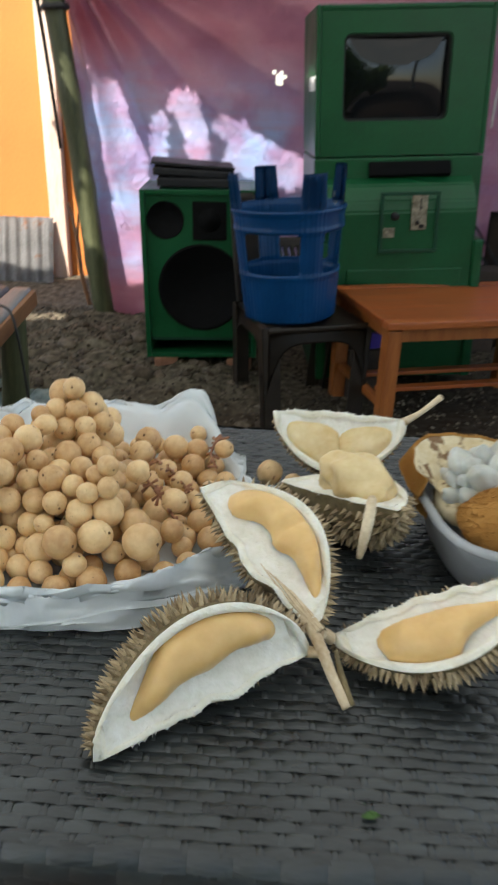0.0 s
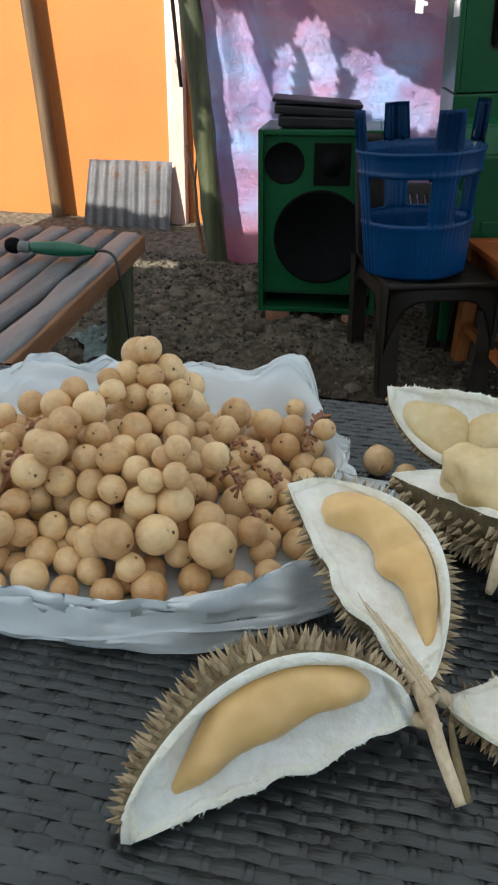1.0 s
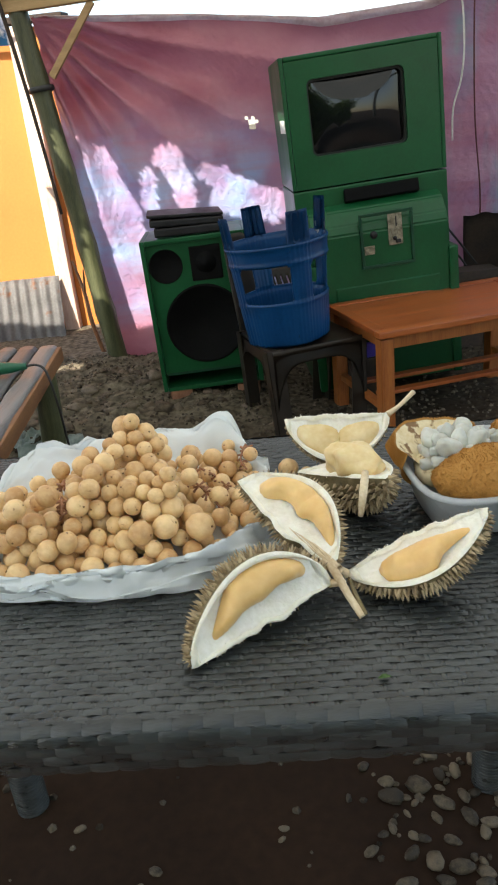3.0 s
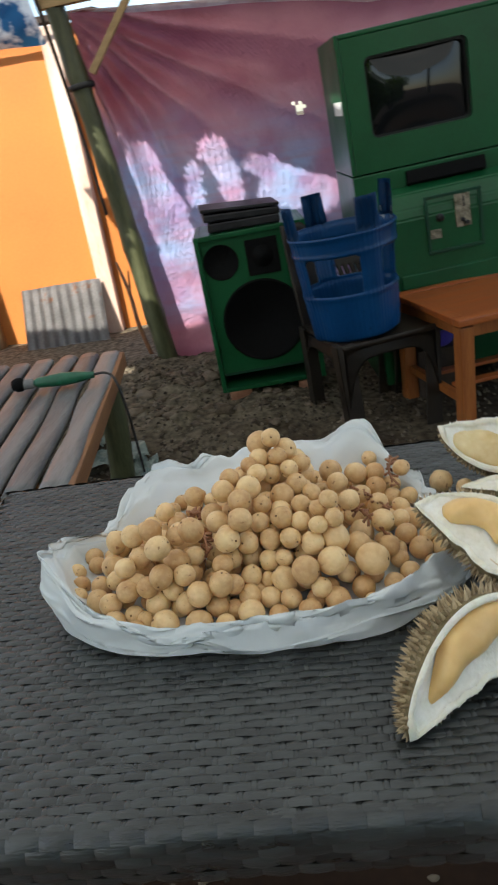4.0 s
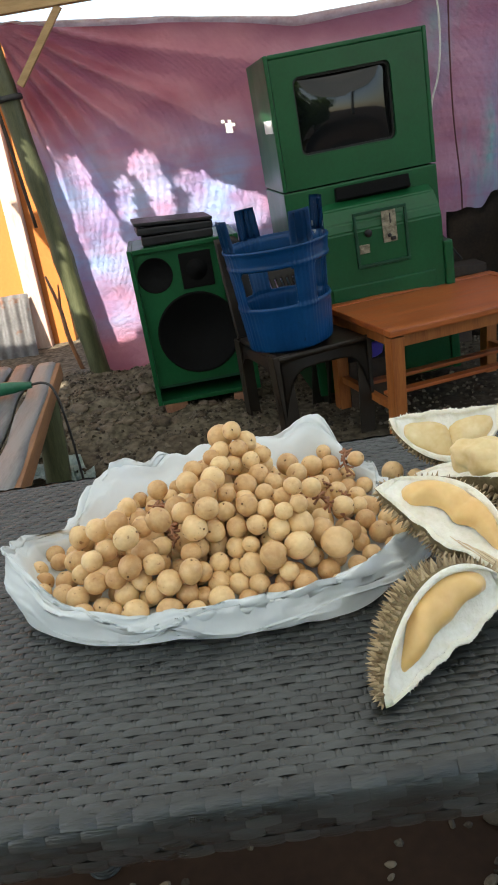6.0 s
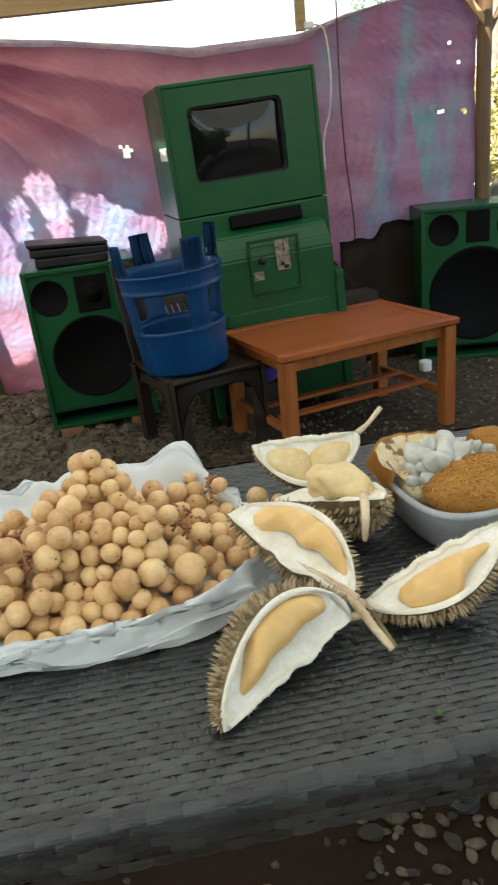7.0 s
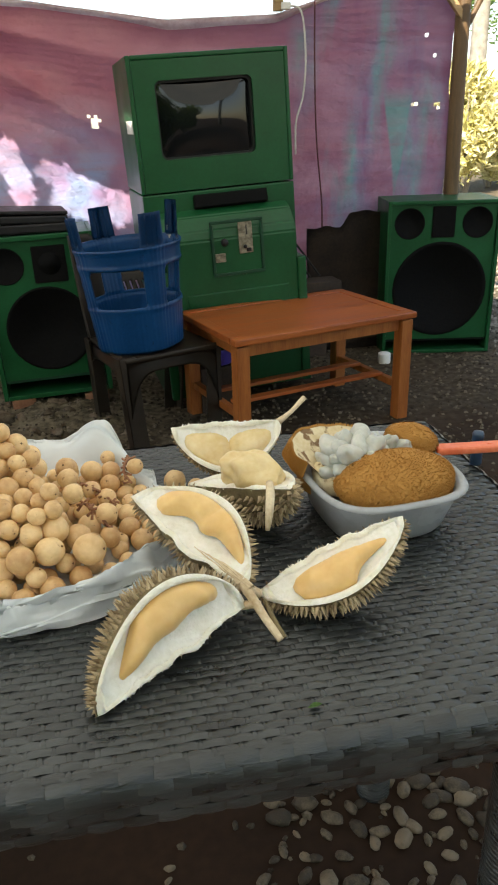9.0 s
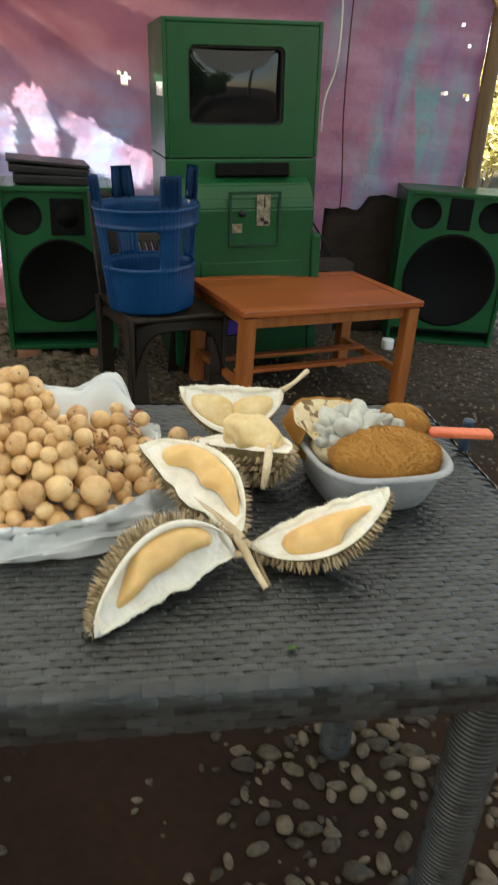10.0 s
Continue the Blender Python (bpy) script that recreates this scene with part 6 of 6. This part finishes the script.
for x, y, w, a, seed in ((-1.02, 2.84, 0.30, 20, 1), (-0.86, 2.72, 0.20, 100, 2), (-1.15, 2.95, 0.24, 65, 3)):
    scrap = thing("plastic_scrap", (x, y, ground_height(x, y)), a, label="crumpled scrap of pale green plastic film on the soil", category="scrap", group="litter under the bench")
    film = sheet(lambda u, v: ((u - 0.5) * w, (v - 0.5) * w * 0.6, 0.012 + 0.05 * abs(nz(u * 3 + seed, v * 3, seed, 1.3)) + 0.012 * nz(u * 9, v * 9, seed)), 24, 16)
    bmesh.ops.solidify(film, geom=film.faces[:], thickness=0.0012)
    part("film", film, SCRAP, scrap, smooth=False)

# ---- things: cables ----
def cable(points, r, mat, label):
    t = thing("cable", points[0], label=label, category="cable")
    part("cord", tube([Vector(p) - Vector(points[0]) for p in points], r, 7, smooth_steps=8), mat, t, smooth=True)


cable([(1.175, 4.10, 2.02), (1.185, 4.13, 1.6), (1.20, 4.13, 1.2), (1.235, 4.12, 0.8), (1.22, 4.10, 0.46)], 0.0045, CABLE_RED, "dark red cable hanging down the tarpaulin")
cable([(1.03, 4.08, 1.83), (1.10, 4.08, 1.80), (1.125, 4.09, 1.60), (1.115, 4.10, 1.42), (1.075, 4.10, 1.28), (1.07, 4.09, 1.12)], 0.005, CABLE_WHITE, "thin white cable hanging from the socket")
cable([(0.88, 3.78, 0.85), (1.00, 3.90, 0.70), (1.12, 4.00, 0.56), (1.20, 4.03, 0.46)], 0.006, CABLE, "black cable from the machine down to the plank")
cable([(0.88, 3.78, 0.76), (0.99, 3.90, 0.62), (1.09, 4.00, 0.52), (1.14, 4.02, 0.455)], 0.006, CABLE, "black cable from the machine down to the plank")


# ---- things: stones, rubble ----
def stone_meshes(prefix, n, mat, rough, flat, freq):
    out = []
    for k in range(n):
        bm = blob((1.15, 0.62 + 0.06 * (k % 4), flat), rough, k + 3, div=2, freq=freq)
        me = bpy.data.meshes.new(prefix)
        bm.to_mesh(me); bm.free()
        me.materials.append(mat)
        me.polygons.foreach_set("use_smooth", [True] * len(me.polygons))
        out.append(me)
    return out


rs = random.Random(77)
PEBBLE = stone_meshes("pebble", 9, STONE, 0.32, 0.60, 1.1)
ROCK = stone_meshes("rubble_stone", 9, RUBBLE, 0.95, 0.6, 1.9)


def strew(name, meshes, n, area, sizes, sink, gap=0.9):
    spots = []
    tries = 0
    while len(spots) < n and tries < n * 30:
        tries += 1
        x, y = area(rs)
        r = rs.uniform(*sizes) * rs.choice((0.6, 0.8, 1, 1, 1.25))
        if any((x - a) ** 2 + (y - b) ** 2 < ((r + c) * gap) ** 2 for a, b, c in spots):
            continue
        spots.append((x, y, r))
        o = new(name, rs.choice(meshes))
        o.matrix_basis = pose(x, y, ground_height(x, y) + r * sink, rs.uniform(-12, 12), rs.uniform(-12, 12), rs.uniform(0, 360)) @ Matrix.Diagonal((r, r, r, 1))
        o.parent = ground


strew("pebble", PEBBLE, 285, lambda r: (0.12 + 0.80 * r.random() ** 0.6, r.uniform(0.50, 1.12)), (0.008, 0.027), 0.20, 0.68)
strew("pebble", PEBBLE, 30, lambda r: (r.uniform(-0.8, 0.15), r.uniform(0.6, 1.5)), (0.010, 0.024), 0.15)
strew("rubble_stone", ROCK, 150, lambda r: (r.uniform(-1.5, 0.05), r.uniform(2.7, 4.0)), (0.010, 0.042), 0.02, 0.62)


def gravel(n, area, size, seed):
    r2 = random.Random(seed)
    verts, faces = [], []
    for _ in range(n):
        x, y = area(r2)
        s = r2.uniform(*size)
        z = ground_height(x, y)
        k0 = len(verts)
        a0 = r2.uniform(0, 6)
        for q in range(5):
            a = a0 + q * 1.2566
            verts.append((x + s * math.cos(a) * r2.uniform(0.7, 1.2), y + s * math.sin(a) * r2.uniform(0.7, 1.2), z - 0.001))
        for q in range(3):
            a = a0 + 0.4 + q * 2.094
            verts.append((x + 0.5 * s * math.cos(a), y + 0.5 * s * math.sin(a), z + s * r2.uniform(0.5, 0.9)))
        faces += [(k0, k0 + 1, k0 + 5), (k0 + 1, k0 + 2, k0 + 6, k0 + 5), (k0 + 2, k0 + 3, k0 + 6), (k0 + 3, k0 + 4, k0 + 7, k0 + 6), (k0 + 4, k0, k0 + 5, k0 + 7), (k0 + 5, k0 + 6, k0 + 7)]
    ob = raw("gravel", verts, faces, GRAVEL, smooth=False)
    return tagged(ob, "loose grey and brown gravel on the soil", "gravel", kind="stuff")


def gravel_spot(r):
    k = r.random()
    if k < 0.015:
        return r.uniform(-0.9, 1.1), r.uniform(0.5, 1.8)
    if k < 0.62:
        return r.uniform(0.6, 3.2), r.uniform(2.2, 6.5)
    return r.uniform(-1.6, 0.6), r.uniform(2.3, 4.3)


gravel(14000, gravel_spot, (0.003, 0.013), 5)
PALE_GRAVEL = material("pale_dry_gravel", (0.10, 0.083, 0.062), (0.29, 0.25, 0.20), 20, 0.9, bump=0.5, fine=120, island=0.7, spec=0.2)
gravel(6000, lambda r: (2.15 + 2.2 * r.random(), 3.7 + 4.5 * r.random()), (0.008, 0.026), 9).data.materials[0] = PALE_GRAVEL


# ---- things: garden and trees ----
def leaf_mass(rr, n, centre, size, leaf, stand=0.0):
    verts, faces = [], []
    for _ in range(n):
        while True:
            p = Vector((rr.uniform(-1, 1), rr.uniform(-1, 1), rr.uniform(-1, 1)))
            if 0.25 < p.length < 1:
                break
        p = Vector((centre[0] + p.x * size[0], centre[1] + p.y * size[1], centre[2] + p.z * size[2]))
        d = Vector((rr.gauss(0, 1), rr.gauss(0, 1), rr.gauss(stand, 0.6))).normalized()
        s = d.orthogonal().normalized()
        s = (Matrix.Rotation(rr.uniform(0, 6.28), 3, d) @ s)
        n2 = d.cross(s)
        L = leaf * rr.uniform(0.6, 1.3)
        k0 = len(verts)
        verts += [p, p + d * L * 0.5 + s * L * 0.17 + n2 * L * 0.05, p + d * L - n2 * L * 0.15, p + d * L * 0.5 - s * L * 0.17 + n2 * L * 0.05]
        faces += [(k0, k0 + 1, k0 + 2), (k0, k0 + 2, k0 + 3)]
    return verts, faces


def bush(name, loc, mats, height, spread, n, leaf, label, seed):
    rr = random.Random(seed)
    t = thing(name, loc, label=label, category="shrub")
    V, F = [], []
    for k in range(9):
        a, q = rr.uniform(0, 6.28), rr.uniform(0, spread * 0.7)
        c = (q * math.cos(a), q * math.sin(a), rr.uniform(0.25, 0.85) * height)
        v, f = leaf_mass(rr, n // 9, c, (spread * 0.4, spread * 0.4, height * 0.22), leaf, 0.8)
        F += [tuple(i + len(V) for i in g) for g in f]
        V += v
    bm = bmesh.new()
    for k in range(7):
        a = rr.uniform(0, 6.28)
        tube([(0.05 * math.cos(a), 0.05 * math.sin(a), 0), (0.25 * spread * math.cos(a), 0.25 * spread * math.sin(a), height * 0.4), (0.5 * spread * math.cos(a), 0.5 * spread * math.sin(a), height * 0.8)], [0.02, 0.014, 0.006], 6, bm, 3)
    part("stems", bm, BARK, t, smooth=True)
    tagged(raw("leaves", V, F, mats, t, smooth=False), kind="stuff")
    return t


def tree(name, loc, height, r, crown_r, n, leaf, label, seed):
    rr = random.Random(seed)
    t = thing(name, loc, label=label, category="tree")
    top = Vector((rr.uniform(-0.4, 0.4), rr.uniform(-0.4, 0.4), height))
    bm = tube([(0, 0, -0.1), (top.x * 0.2, top.y * 0.2, height * 0.35), (top.x * 0.7, top.y * 0.7, height * 0.7), top], [r * 1.3, r, r * 0.8, r * 0.3], 12, smooth_steps=5)
    part("trunk", bm, BARK, t, smooth=True)
    V, F = [], []
    for k in range(14):
        a = rr.uniform(0, 6.28)
        q = rr.uniform(0.25, 1) * crown_r
        z = height * rr.uniform(0.55, 1.05)
        c = Vector((q * math.cos(a), q * math.sin(a), z))
        st = Vector((top.x * 0.6, top.y * 0.6, min(z - 0.6, height * 0.85)))
        lb = tube([st, st.lerp(c, 0.5) + Vector((0, 0, 0.2)), c], [r * 0.4, r * 0.22, r * 0.08], 7, smooth_steps=3)
        part("limb", lb, BARK, t, smooth=True)
        v, f = leaf_mass(rr, n // 14, c, (crown_r * 0.42, crown_r * 0.42, crown_r * 0.30), leaf)
        F += [tuple(i + len(V) for i in g) for g in f]
        V += v
    tagged(raw("crown", V, F, LEAF, t, smooth=False), kind="stuff")
    return t


bush("croton_shrub", (6.6, 13.2, 0), LEAF_YELLOW, 2.1, 0.9, 2600, 0.22, "sunlit yellow-green croton shrub", 1)
bush("croton_shrub", (7.6, 14.2, 0), LEAF_YELLOW, 1.8, 0.9, 2400, 0.22, "sunlit yellow-green croton shrub", 2)
bush("red_shrub", (8.5, 14.0, 0), LEAF_RED, 2.0, 0.8, 2200, 0.26, "red-leaved garden shrub in the sun", 3)
bush("red_shrub", (9.6, 13.6, 0), LEAF_RED, 1.7, 0.8, 1800, 0.26, "red-leaved garden shrub in the sun", 4)
G1 = bush("green_shrub", (10.8, 15.5, 0), LEAF, 2.2, 1.3, 2200, 0.26, "dark green garden shrub", 5)
T1 = tree("tree", (9.3, 18.5, 0), 9.0, 0.20, 3.0, 4200, 0.22, "tall pale-trunked tree behind the garden", 11)
T2 = tree("tree", (12.5, 20.5, 0), 7.5, 0.24, 3.4, 4200, 0.24, "broad green tree behind the garden", 12)
for m in (pose(15, 26, 0, 0, 0, 60), pose(20, 18, 0, 0, 0, 130), pose(-9, -11, 0, 0, 0, 30), pose(4, -13, 0, 0, 0, 200), pose(12, -9, 0, 0, 0, 90)):
    copy_thing(T2, m)
for m in (pose(11, 27, 0, 0, 0, 40), pose(-2, -12, 0, 0, 0, 80), pose(8, -14, 0, 0, 0, 10), pose(-14, -4, 0, 0, 0, 250)):
    copy_thing(T1, m)
for m in (pose(-3.4, -7.5, 0, 0, 0, 30), pose(-1.2, -8.6, 0, 0, 0, 150), pose(-5.6, -8.2, 0, 0, 0, 260)):
    copy_thing(G1, m)
for x, y, a, k in ((-3.3, -5.8, 20, 1.2), (-1.9, -5.5, 110, 1.25), (-0.6, -6.0, 205, 1.2), (0.7, -5.7, 310, 1.25), (1.9, -6.3, 75, 1.2)):
    copy_thing(G1, pose(x, y, 0, 0, 0, a) @ Matrix.Diagonal((k, k, k, 1)))
